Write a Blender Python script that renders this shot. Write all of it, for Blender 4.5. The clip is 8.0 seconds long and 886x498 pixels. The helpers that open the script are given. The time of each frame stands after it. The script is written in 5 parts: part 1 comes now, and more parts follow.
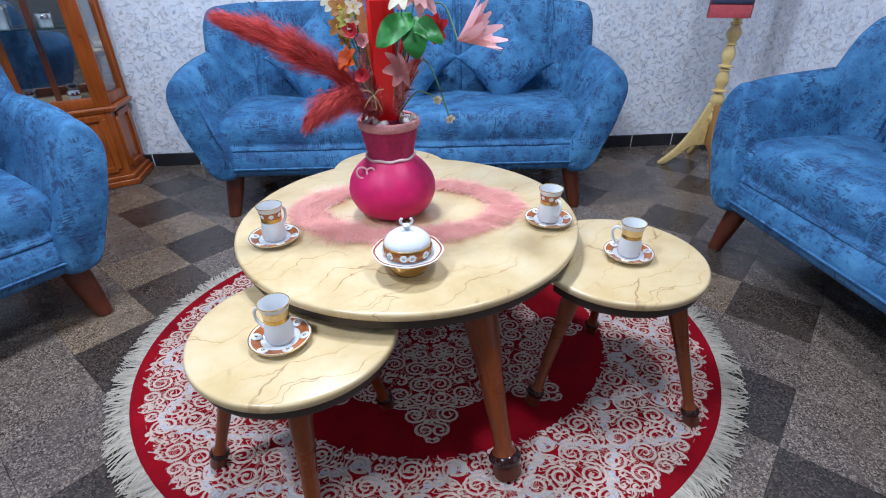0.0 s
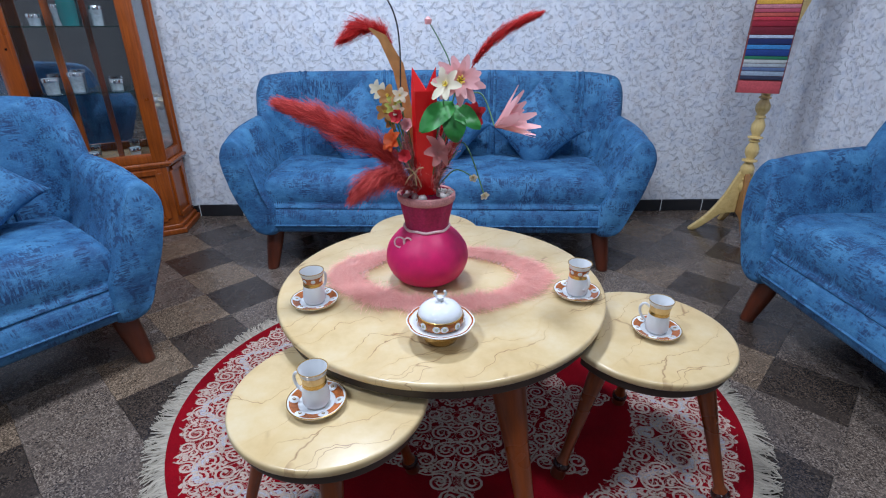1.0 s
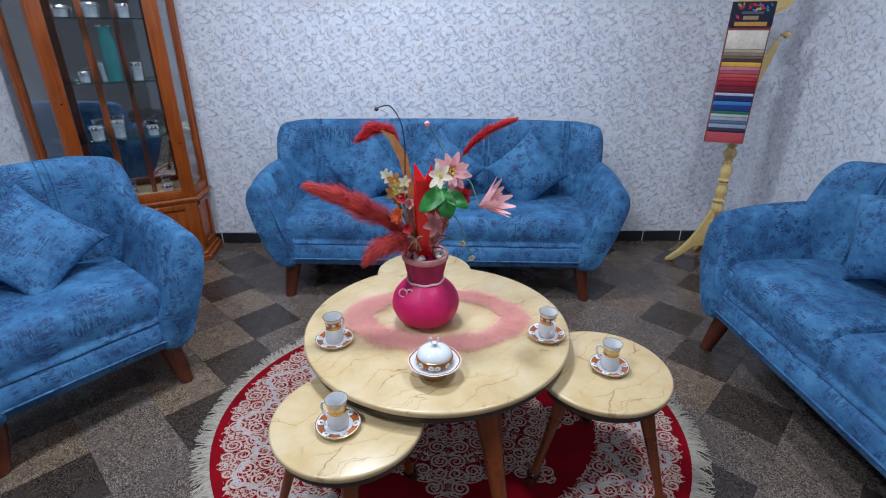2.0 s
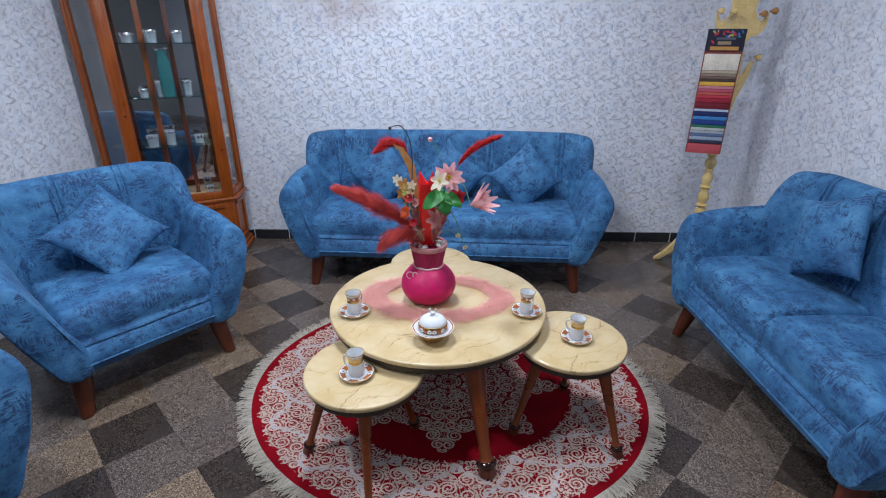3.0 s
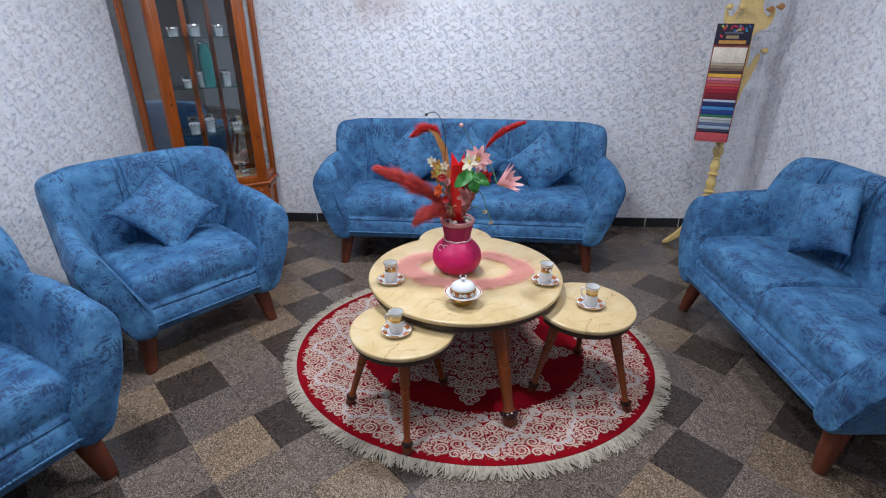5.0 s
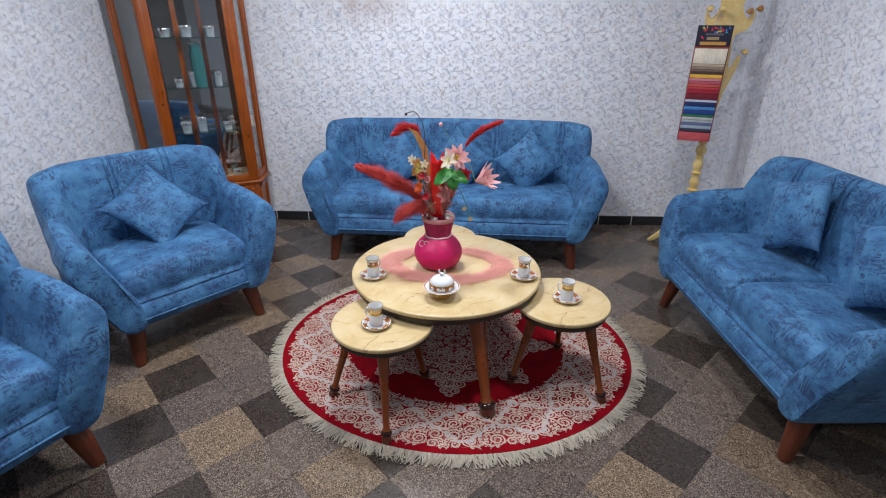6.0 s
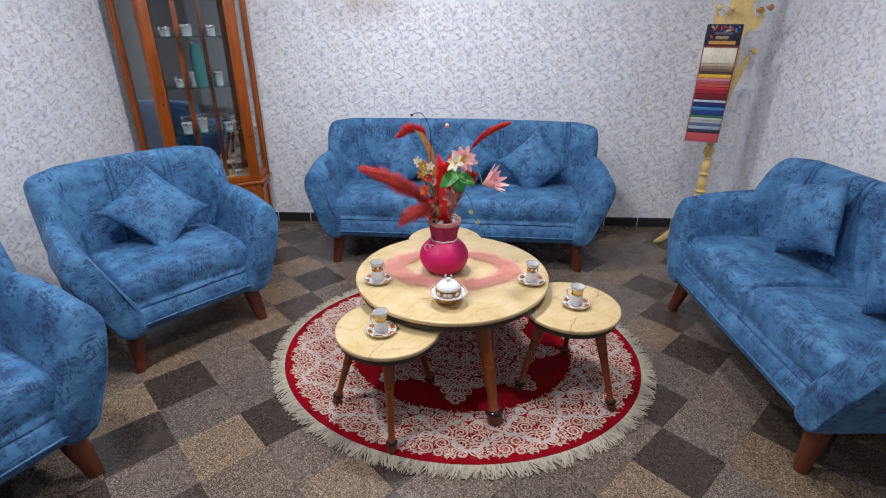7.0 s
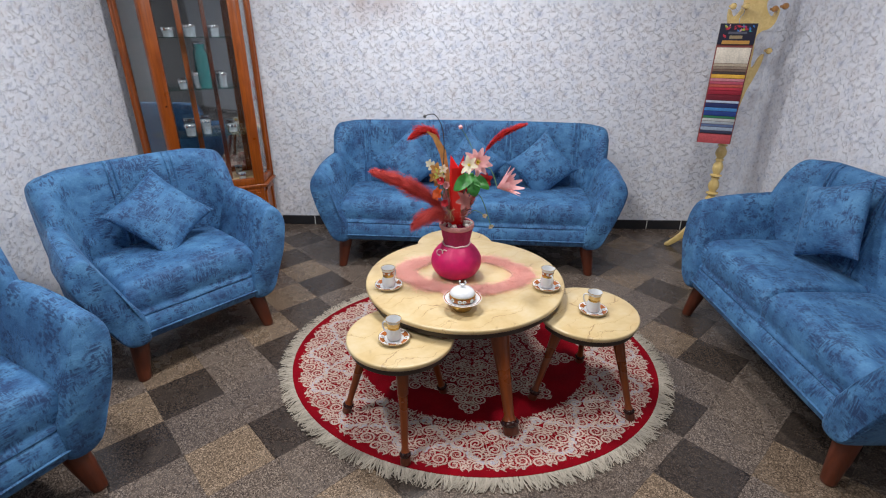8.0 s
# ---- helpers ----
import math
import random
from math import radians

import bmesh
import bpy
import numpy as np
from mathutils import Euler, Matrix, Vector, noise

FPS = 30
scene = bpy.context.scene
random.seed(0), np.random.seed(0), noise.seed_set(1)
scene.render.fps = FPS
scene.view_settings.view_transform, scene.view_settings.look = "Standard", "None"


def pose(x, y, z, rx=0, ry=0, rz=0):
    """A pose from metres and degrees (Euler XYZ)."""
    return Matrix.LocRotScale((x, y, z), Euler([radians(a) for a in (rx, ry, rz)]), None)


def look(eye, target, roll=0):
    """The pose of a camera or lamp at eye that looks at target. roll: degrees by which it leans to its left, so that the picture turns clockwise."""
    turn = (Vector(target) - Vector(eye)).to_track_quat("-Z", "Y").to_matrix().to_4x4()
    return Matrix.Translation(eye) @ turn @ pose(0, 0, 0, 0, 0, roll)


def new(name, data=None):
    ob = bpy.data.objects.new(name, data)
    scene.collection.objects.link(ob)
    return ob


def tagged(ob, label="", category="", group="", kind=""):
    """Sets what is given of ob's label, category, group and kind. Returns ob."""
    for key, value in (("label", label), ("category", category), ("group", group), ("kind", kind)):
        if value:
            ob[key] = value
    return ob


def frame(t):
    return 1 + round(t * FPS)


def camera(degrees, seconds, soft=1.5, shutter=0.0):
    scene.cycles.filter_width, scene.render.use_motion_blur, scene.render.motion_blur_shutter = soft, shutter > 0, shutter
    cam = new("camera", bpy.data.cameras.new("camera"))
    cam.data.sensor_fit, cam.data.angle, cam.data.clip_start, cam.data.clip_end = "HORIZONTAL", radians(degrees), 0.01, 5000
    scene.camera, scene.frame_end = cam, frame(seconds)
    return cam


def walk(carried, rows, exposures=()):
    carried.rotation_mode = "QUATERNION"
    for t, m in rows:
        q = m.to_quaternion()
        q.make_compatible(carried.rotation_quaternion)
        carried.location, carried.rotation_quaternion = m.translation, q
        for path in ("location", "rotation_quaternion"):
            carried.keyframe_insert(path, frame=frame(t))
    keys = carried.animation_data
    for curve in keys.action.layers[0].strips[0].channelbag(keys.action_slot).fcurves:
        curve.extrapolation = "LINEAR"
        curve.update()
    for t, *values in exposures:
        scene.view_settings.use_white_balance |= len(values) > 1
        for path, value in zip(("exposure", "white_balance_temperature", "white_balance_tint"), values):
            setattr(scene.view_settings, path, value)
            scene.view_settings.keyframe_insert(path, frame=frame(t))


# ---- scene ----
cam = camera(83.1, 8.0, soft=1.1)
PATH = [
    (0, (-0.203, -0.764, 1.05), (-0.135, 0.971, 0.057), -0.7),
    (0.5, (-0.206, -0.782, 1.081), (-0.196, 0.954, 0.088), -0.2),
    (1, (-0.217, -0.789, 1.124), (-0.253, 1.033, 0.302), -0.1),
    (1.5, (-0.215, -0.832, 1.182), (-0.261, 1.0, 0.381), 0.1),
    (2, (-0.187, -1.013, 1.382), (-0.237, 0.818, 0.579), 0.2),
    (3.3, (-0.097, -1.435, 1.505), (-0.228, 0.4, 0.719), 0.1),
    (3.5, (-0.147, -1.463, 1.521), (-0.27, 0.365, 0.718), 0.3),
    (4, (-0.247, -1.527, 1.501), (-0.371, 0.296, 0.687), 0.4),
    (4.2, (-0.249, -1.498, 1.485), (-0.407, 0.317, 0.662), 0.2),
    (5.5, (-0.106, -1.675, 1.512), (-0.261, 0.146, 0.701), 0.1),
    (6, (-0.082, -1.672, 1.512), (-0.236, 0.148, 0.696), 0.2),
    (6.5, (-0.08, -1.66, 1.506), (-0.231, 0.159, 0.691), 0.2),
    (7, (-0.111, -1.62, 1.51), (-0.267, 0.198, 0.692), 0.2),
    (7.5, (-0.146, -1.542, 1.476), (-0.292, 0.277, 0.659), 0.3),
    (8, (-0.172, -1.565, 1.5), (-0.327, 0.255, 0.687), 0.1),
]
EXPOSURES = [(0, 0.26, 5550, 11), (1.5, -0.16, 5700, 11), (3.5, -0.11, 5950, 12), (5.5, -0.01, 6350, 12), (8, 0.05, 6750, 13)]
walk(cam, [(t, look(eye, target, roll)) for t, eye, target, roll in PATH], EXPOSURES)

# ---- light: area lights added out of view, placed by shadows and brightness ----
def unseen_panel(x, y, w, d, power, colour):
    data = bpy.data.lights.new("unseen_panel_light", "AREA")
    data.shape, data.size, data.size_y, data.energy, data.color = "RECTANGLE", w, d, power, colour
    ob = new("unseen_panel_light", data)
    ob.location = (x, y, 2.72)
    return ob


unseen_panel(0.60, 0.10, 0.24, 0.24, 25, (0.94, 0.97, 1.0))
unseen_panel(-1.35, -0.50, 0.24, 0.24, 39, (0.90, 0.955, 1.0))
# added fill that brightens the back wall and the sofa
unseen_panel(-0.55, 0.85, 0.24, 0.24, 43, (0.91, 0.96, 1.0))
# added fill for sofa fronts and bouquet, no lamp known there
unseen_panel(-0.7, -2.7, 1.6, 0.3, 20, (0.92, 0.97, 1.0))
world = bpy.data.worlds.new("world")
scene.world = world
world.use_nodes = True
world.node_tree.nodes["Background"].inputs[1].default_value = 0.0


# ---- materials ----
class Nodes:
    """A short way to write node trees."""

    def __init__(self, name, rough=0.6, metal=0.0, colour=(0.5, 0.5, 0.5)):
        self.mat = bpy.data.materials.new(name)
        self.mat.use_nodes = True
        self.tree = self.mat.node_tree
        self.bsdf = self.tree.nodes["Principled BSDF"]
        self.put(self.bsdf, "Roughness", rough)
        self.put(self.bsdf, "Metallic", metal)
        self.put(self.bsdf, "Base Color", (*colour, 1))

    def put(self, node, key, value):
        if isinstance(value, bpy.types.NodeSocket):
            self.tree.links.new(value, node.inputs[key])
        else:
            if isinstance(value, tuple) and len(value) == 3 and node.inputs[key].type == "RGBA":
                value = (*value, 1)
            node.inputs[key].default_value = value

    def node(self, kind, out=0, attrs=None, **inputs):
        n = self.tree.nodes.new("ShaderNode" + kind)
        if attrs:
            for key, value in attrs.items():
                if key == "operation":
                    n.operation = value
                elif key == "blend_type":
                    n.blend_type = value
                elif key == "feature":
                    n.feature = value
                elif key == "data_type":
                    n.data_type = value
                elif key == "distance":
                    n.distance = value
        for key, value in inputs.items():
            self.put(n, int(key[1:]) if key[0] == "i" and key[1:].isdigit() else key.replace("_", " "), value)
        return n.outputs[out]

    def coord(self, which="Object"):
        return self.tree.nodes.new("ShaderNodeTexCoord").outputs[which]

    def mapped(self, vec, scale=(1, 1, 1), rot=(0, 0, 0), loc=(0, 0, 0)):
        return self.node("Mapping", i0=vec, Scale=scale, Rotation=rot, Location=loc)

    def noise(self, vec, scale, detail=3.0, rough=0.5, dist=0.0):
        return self.node("TexNoise", Vector=vec, Scale=scale, Detail=detail, Roughness=rough, Distortion=dist)

    def math(self, op, a, b=0.0, c=None):
        n = {"i0": a, "i1": b}
        if c is not None:
            n["i2"] = c
        return self.node("Math", attrs={"operation": op}, **n)

    def ramp(self, fac, stops):
        n = self.tree.nodes.new("ShaderNodeValToRGB")
        e = n.color_ramp.elements
        while len(e) < len(stops):
            e.new(0.5)
        for el, (pos, col) in zip(e, stops):
            el.position = pos
            el.color = (*col, 1) if len(col) == 3 else col
        self.put(n, "Fac", fac)
        return n.outputs[0]

    def step(self, fac, lo, hi):
        return self.node("MapRange", Value=fac, From_Min=lo, From_Max=hi)

    def mix(self, fac, a, b, blend="MIX"):
        n = self.tree.nodes.new("ShaderNodeMix")
        n.data_type, n.blend_type = "RGBA", blend
        self.put(n, 0, fac)
        self.put(n, 6, a)
        self.put(n, 7, b)
        return n.outputs[2]

    def bump(self, height, strength=0.3, distance=0.002):
        b = self.node("Bump", Height=height, Strength=strength, Distance=distance)
        self.put(self.bsdf, "Normal", b)

    def done(self, colour=None, rough=None):
        if colour is not None:
            self.put(self.bsdf, "Base Color", colour)
        if rough is not None:
            self.put(self.bsdf, "Roughness", rough)
        return self.mat


def plain(name, colour, rough=0.5, metal=0.0, grain=0.12, scale=60, bump=0.0):
    n = Nodes(name, rough, metal)
    f = n.noise(n.coord(), scale, 4)
    g = n.noise(n.coord(), scale * 0.13, 2)
    f = n.math("ADD", n.math("MULTIPLY", f, 0.6), n.math("MULTIPLY", g, 0.4))
    dark = tuple(c * (1 - grain) for c in colour)
    light = tuple(min(1, c * (1 + grain)) for c in colour)
    if bump:
        n.bump(f, bump)
    return n.done(n.ramp(f, [(0.3, dark), (0.7, light)]))


def velvet():
    n = Nodes("blue_velvet", 0.75)
    c = n.coord()
    shift = n.node("ObjectInfo", 5)
    vec = n.node("VectorMath", attrs={"operation": "ADD"}, i0=c, i1=n.node("CombineXYZ", X=n.math("MULTIPLY", shift, 9.0), Y=n.math("MULTIPLY", shift, 5.0)))
    big = n.noise(vec, 4.0, 4, 0.6, 0.6)
    mid = n.noise(n.mapped(vec, (1, 1.3, 1.1)), 14, 4, 0.65)
    a = n.noise(n.mapped(vec, (30, 165, 180), (0.05, 0.08, 0.12)), 1.0, 2, 0.6)
    b = n.noise(n.mapped(vec, (170, 36, 30), (0.1, 0.05, 0.1)), 1.0, 2, 0.6)
    patch_a = n.step(n.noise(n.mapped(vec, (1.4, 1, 1), loc=(1, 5, 3)), 7, 5, 0.8), 0.51, 0.585)
    patch_b = n.step(n.noise(n.mapped(vec, (1, 1.4, 1.4), loc=(4, 2, 7)), 6.5, 5, 0.8), 0.51, 0.585)
    strokes = n.math("MAXIMUM", n.math("MULTIPLY", n.step(a, 0.43, 0.54), patch_a), n.math("MULTIPLY", n.step(b, 0.43, 0.54), patch_b))
    tone = n.math("ADD", n.math("MULTIPLY", big, 0.5), n.math("MULTIPLY", mid, 0.5))
    base = n.ramp(tone, [(0.34, (0.015, 0.070, 0.188)), (0.48, (0.034, 0.136, 0.300)), (0.62, (0.074, 0.232, 0.432))])
    pale = n.step(n.noise(n.mapped(vec, (55, 210, 230), (0.0, 0.1, 0.06), (3, 3, 3)), 1.0, 2, 0.6), 0.52, 0.66)
    base = n.mix(n.math("MULTIPLY", pale, 0.22), base, (0.12, 0.31, 0.50))
    col = n.mix(n.math("MULTIPLY", strokes, 0.88), base, (0.008, 0.034, 0.112))
    fine = n.noise(vec, 500, 2)
    col = n.mix(0.5, col, n.mix(1.0, col, n.ramp(fine, [(0.3, (0.55, 0.55, 0.58)), (0.7, (1.0, 1.0, 1.0))]), "MULTIPLY"))
    n.put(n.bsdf, "Sheen Weight", 0.15)
    n.put(n.bsdf, "Sheen Roughness", 0.4)
    n.put(n.bsdf, "Sheen Tint", (0.42, 0.66, 1.0))
    n.bump(n.math("ADD", n.math("MULTIPLY", fine, 0.3), n.math("ADD", n.math("MULTIPLY", mid, 1.4), n.math("MULTIPLY", big, 3.0))), 0.5, 0.006)
    return n.done(col)


def wood(name, dark, light, rough=0.32, along="z"):
    n = Nodes(name, rough)
    s = (40, 40, 2.6) if along == "z" else (2.6, 40, 40)
    v = n.mapped(n.coord(), s)
    g = n.noise(v, 1.0, 5, 0.6, 1.2)
    f = n.noise(n.mapped(n.coord(), tuple(q * 5 for q in s)), 1.0, 3, 0.7)
    big = n.noise(n.coord(), 6, 2)
    t = n.math("ADD", n.math("MULTIPLY", g, 0.6), n.math("ADD", n.math("MULTIPLY", f, 0.2), n.math("MULTIPLY", big, 0.25)))
    n.put(n.bsdf, "Coat Weight", 0.22)
    n.put(n.bsdf, "Coat Roughness", 0.2)
    n.bump(f, 0.06)
    return n.done(n.ramp(t, [(0.32, dark), (0.72, light)]), n.math("ADD", n.math("MULTIPLY", big, 0.25), rough - 0.1))


def marble():
    n = Nodes("cream_marble", 0.30)
    c = n.coord()
    warp = n.noise(n.mapped(c, (1, 1, 1)), 5, 4, 0.5)
    wv = n.node("VectorMath", attrs={"operation": "ADD"}, i0=n.mapped(c, (1, 1, 1), (0, 0, -0.6)), i1=n.node("CombineXYZ", X=n.math("MULTIPLY", warp, 0.22), Y=n.math("MULTIPLY", warp, 0.30)))
    vein = n.node("TexVoronoi", 0, attrs={"feature": "DISTANCE_TO_EDGE"}, Vector=n.mapped(wv, (2.4, 13.0, 1)), Scale=1.0)
    gate = n.noise(c, 8, 3)
    thin = n.math("MULTIPLY", n.math("SUBTRACT", 1.0, n.step(vein, 0.0, 0.015)), n.step(gate, 0.40, 0.60))
    soft = n.math("MULTIPLY", n.math("SUBTRACT", 1.0, n.step(vein, 0.0, 0.16)), 0.30)
    cloud = n.noise(c, 9, 5, 0.65)
    base = n.ramp(cloud, [(0.3, (0.52, 0.375, 0.182)), (0.5, (0.595, 0.452, 0.240)), (0.72, (0.635, 0.515, 0.322))])
    col = n.mix(soft, base, (0.56, 0.38, 0.16))
    col = n.mix(n.math("MULTIPLY", thin, 0.9), col, (0.22, 0.11, 0.045))
    n.put(n.bsdf, "Coat Weight", 0.2)
    n.put(n.bsdf, "Coat Roughness", 0.16)
    return n.done(col)


def terrazzo(name, dark, mid, light):
    n = Nodes(name, 0.34)
    c = n.coord()
    r = n.node("ObjectInfo", 5)
    vec = n.node("VectorMath", attrs={"operation": "ADD"}, i0=c, i1=n.node("CombineXYZ", X=n.math("MULTIPLY", r, 13.0), Y=n.math("MULTIPLY", r, 7.0)))
    chips = n.node("TexVoronoi", 1, Vector=vec, Scale=290.0)
    v = n.node("SeparateColor", 0, i0=chips)
    fine = n.noise(vec, 420, 2)
    t = n.math("ADD", n.math("MULTIPLY", v, 0.75), n.math("MULTIPLY", fine, 0.3))
    col = n.ramp(t, [(0.16, dark), (0.42, mid), (0.62, mid), (0.86, light)])
    stain = n.noise(vec, 6, 4, 0.6)
    tone = n.ramp(n.math("ADD", n.math("MULTIPLY", stain, 0.5), n.math("MULTIPLY", r, 0.5)), [(0.25, (0.78, 0.78, 0.80)), (0.75, (1.0, 1.0, 1.0))])
    col = n.mix(1.0, col, tone, "MULTIPLY")
    n.bump(t, 0.12, 0.0006)
    return n.done(col, n.step(stain, -0.1, 2.2))


def wallpaper():
    """Embossed paper: one motif of curls and soft clouds that repeats in rows, each row a little shifted."""
    n = Nodes("floral_wallpaper", 0.62)
    c = n.coord()
    sep = n.tree.nodes.new("ShaderNodeSeparateXYZ")
    n.put(sep, 0, c)
    step = 0.27
    row = n.math("FLOOR", n.math("DIVIDE", sep.outputs[2], step))
    fx = n.math("FLOORED_MODULO", n.math("ADD", sep.outputs[0], n.math("MULTIPLY", row, 0.11)), step)
    fz = n.math("FLOORED_MODULO", sep.outputs[2], step)
    m = n.node("CombineXYZ", X=fx, Y=0.0, Z=fz)
    curl = n.noise(m, 26, 3, 0.55, 1.2)
    level = n.math("SUBTRACT", curl, 0.5)
    gate = n.step(n.noise(n.mapped(m, (1, 1, 1), loc=(7, 0, 3)), 38, 2), 0.44, 0.52)
    dark = n.math("MULTIPLY", n.math("SUBTRACT", 1.0, n.step(n.math("ABSOLUTE", level), 0.012, 0.034)), gate)
    # pale line beside each dark curl: the relief's highlight put into the colour
    pale = n.math("MULTIPLY", n.math("SUBTRACT", 1.0, n.step(n.math("ABSOLUTE", n.math("SUBTRACT", level, 0.055)), 0.012, 0.03)), gate)
    cloud = n.step(n.noise(n.mapped(m, (1, 1, 1), loc=(2, 0, 1)), 14, 4, 0.65), 0.44, 0.66)
    free = n.step(n.noise(c, 40, 4, 0.65), 0.50, 0.64)
    wash = n.noise(c, 2.2, 3)
    base = n.ramp(wash, [(0.3, (0.74, 0.755, 0.815)), (0.7, (0.81, 0.82, 0.87))])
    speck = n.noise(c, 150, 3, 0.6)
    base = n.mix(n.math("MULTIPLY", n.step(speck, 0.45, 0.65), 0.3), base, (0.86, 0.88, 0.92))
    tint = n.ramp(n.noise(c, 12, 2), [(0.4, (0.42, 0.47, 0.61)), (0.6, (0.57, 0.52, 0.53))])
    soft = n.math("ADD", n.math("MULTIPLY", cloud, 0.42), n.math("MULTIPLY", free, 0.26))
    col = n.mix(n.math("MINIMUM", n.math("ADD", soft, n.math("MULTIPLY", dark, 0.34)), 0.85), base, tint)
    col = n.mix(n.math("MULTIPLY", pale, 0.6), col, (0.90, 0.90, 0.91))
    blot = n.node("VectorMath", 1, attrs={"operation": "DISTANCE"}, i0=n.node("VectorMath", attrs={"operation": "MULTIPLY"}, i0=c, i1=(1.0, 0.0, 1.5)), i1=(1.62, 0.0, 2.62))
    smear = n.math("MULTIPLY", n.math("SUBTRACT", 1.0, n.step(blot, 0.05, 0.48)), n.step(n.noise(c, 6, 3), 0.26, 0.58))
    col = n.mix(n.math("MULTIPLY", smear, 0.75), col, (0.40, 0.30, 0.28))
    relief = n.math("ADD", n.math("MULTIPLY", speck, 0.2), n.math("SUBTRACT", n.math("MULTIPLY", pale, 0.6), dark))
    n.bump(relief, 0.85, 0.003)
    return n.done(col)


def feather_mat(name, dark, light, rough=0.8, through_light=0.3):
    n = Nodes(name, rough)
    r = n.node("NewGeometry", 8)
    col = n.ramp(r, [(0.0, dark), (1.0, light)])
    n.put(n.bsdf, "Base Color", col)
    thin = n.node("BsdfTranslucent", Color=col)
    m = n.node("MixShader", i0=through_light, i1=n.bsdf.outputs[0], i2=thin)
    out = [o for o in n.tree.nodes if o.type == "OUTPUT_MATERIAL"][0]
    n.tree.links.new(m, out.inputs[0])
    return n.mat


def rug_ground():
    """Red pile with pale diamonds between the scrolls."""
    n = Nodes("rug_ground", 0.95)
    c = n.node("VectorMath", attrs={"operation": "MULTIPLY"}, i0=n.coord(), i1=(1 / RUG_A, 1 / RUG_B, 0.0))
    sep = n.tree.nodes.new("ShaderNodeSeparateXYZ")
    n.put(sep, 0, c)
    rad = n.node("VectorMath", 1, attrs={"operation": "LENGTH"}, i0=c)
    ang = n.math("ARCTAN2", sep.outputs[1], sep.outputs[0])
    fold = n.math("ABSOLUTE", n.math("SUBTRACT", n.math("FRACT", n.math("ADD", n.math("MULTIPLY", ang, 16 / (2 * math.pi)), 0.25)), 0.5))
    dia = n.math("ABSOLUTE", n.math("SUBTRACT", n.math("ABSOLUTE", n.math("SUBTRACT", rad, 0.79)), n.math("MULTIPLY", n.math("SUBTRACT", 0.5, fold), 0.26)))
    fa = n.math("MULTIPLY", fold, 2 * math.pi / 16)
    fv = n.node("CombineXYZ", X=n.math("MULTIPLY", rad, n.math("COSINE", fa)), Y=n.math("MULTIPLY", rad, n.math("SINE", fa)))
    white = n.math("SUBTRACT", 1.0, n.step(n.math("ADD", dia, n.math("MULTIPLY", n.math("SUBTRACT", n.noise(fv, 30, 2), 0.5), 0.10)), 0.010, 0.014))
    outer = n.math("MULTIPLY", n.math("GREATER_THAN", rad, 0.63), n.math("LESS_THAN", rad, 0.958))
    curl = n.noise(fv, 14, 1, 0.4, 1.6)
    wave = n.math("ABSOLUTE", n.math("SUBTRACT", n.math("FRACT", n.math("MULTIPLY", curl, 8.0)), 0.5))
    eight = n.math("POWER", n.math("MAXIMUM", n.math("COSINE", n.math("MULTIPLY", n.math("SUBTRACT", ang, math.pi / 2), 8.0)), 0.0), 1.5)
    inner = n.math("LESS_THAN", rad, n.math("ADD", 0.42, n.math("MULTIPLY", eight, 0.15)))
    lines = n.math("MULTIPLY", n.step(wave, 0.36, 0.39), n.math("MAXIMUM", outer, inner))
    fine = n.noise(n.coord(), 420, 3)
    big = n.noise(n.coord(), 8, 3)
    red = n.ramp(n.math("ADD", n.math("MULTIPLY", fine, 0.5), n.math("MULTIPLY", big, 0.5)), [(0.3, (0.12, 0.001, 0.005)), (0.7, (0.29, 0.002, 0.009))])
    grey = n.ramp(fine, [(0.3, (0.30, 0.30, 0.34)), (0.7, (0.52, 0.51, 0.55))])
    n.put(n.bsdf, "Specular IOR Level", 0.1)
    n.bump(fine, 0.6, 0.003)
    cream = n.ramp(fine, [(0.3, (0.34, 0.25, 0.205)), (0.7, (0.54, 0.42, 0.35))])
    return n.done(n.mix(lines, n.mix(n.math("MULTIPLY", white, outer), red, grey), cream))


RUG_A, RUG_B, RUG_AT = 0.877, 0.75, (-0.202, 0.505)
VELVET = velvet()
LEG_WOOD = wood("cherry_leg_wood", (0.05, 0.010, 0.004), (0.15, 0.030, 0.009), 0.35)
TABLE_WOOD = wood("amber_table_wood", (0.080, 0.014, 0.002), (0.28, 0.060, 0.008), 0.28)
CABINET_WOOD = wood("orange_cabinet_wood", (0.13, 0.022, 0.002), (0.40, 0.090, 0.006), 0.3)
STAND_WOOD = wood("yellow_varnished_pine", (0.60, 0.40, 0.13), (0.82, 0.62, 0.26), 0.25)
KNOB_WOOD = wood("brown_peg_wood", (0.30, 0.13, 0.04), (0.45, 0.22, 0.07), 0.3)
APRON = plain("dark_apron", (0.035, 0.022, 0.016), 0.45)
FOOT_CAP = plain("glossy_dark_ferrule", (0.028, 0.008, 0.006), 0.12)
MARBLE = marble()
WALLPAPER = wallpaper()
SKIRTING = plain("black_skirting", (0.02, 0.021, 0.025), 0.25)
GROUT = plain("white_grout", (0.6, 0.6, 0.6), 0.8)
FLOOR_BED = plain("floor_grout", (0.16, 0.14, 0.125), 0.8, bump=0.2)
TILE_DARK = terrazzo("terrazzo_dark", (0.013, 0.010, 0.009), (0.042, 0.031, 0.025), (0.115, 0.085, 0.065))
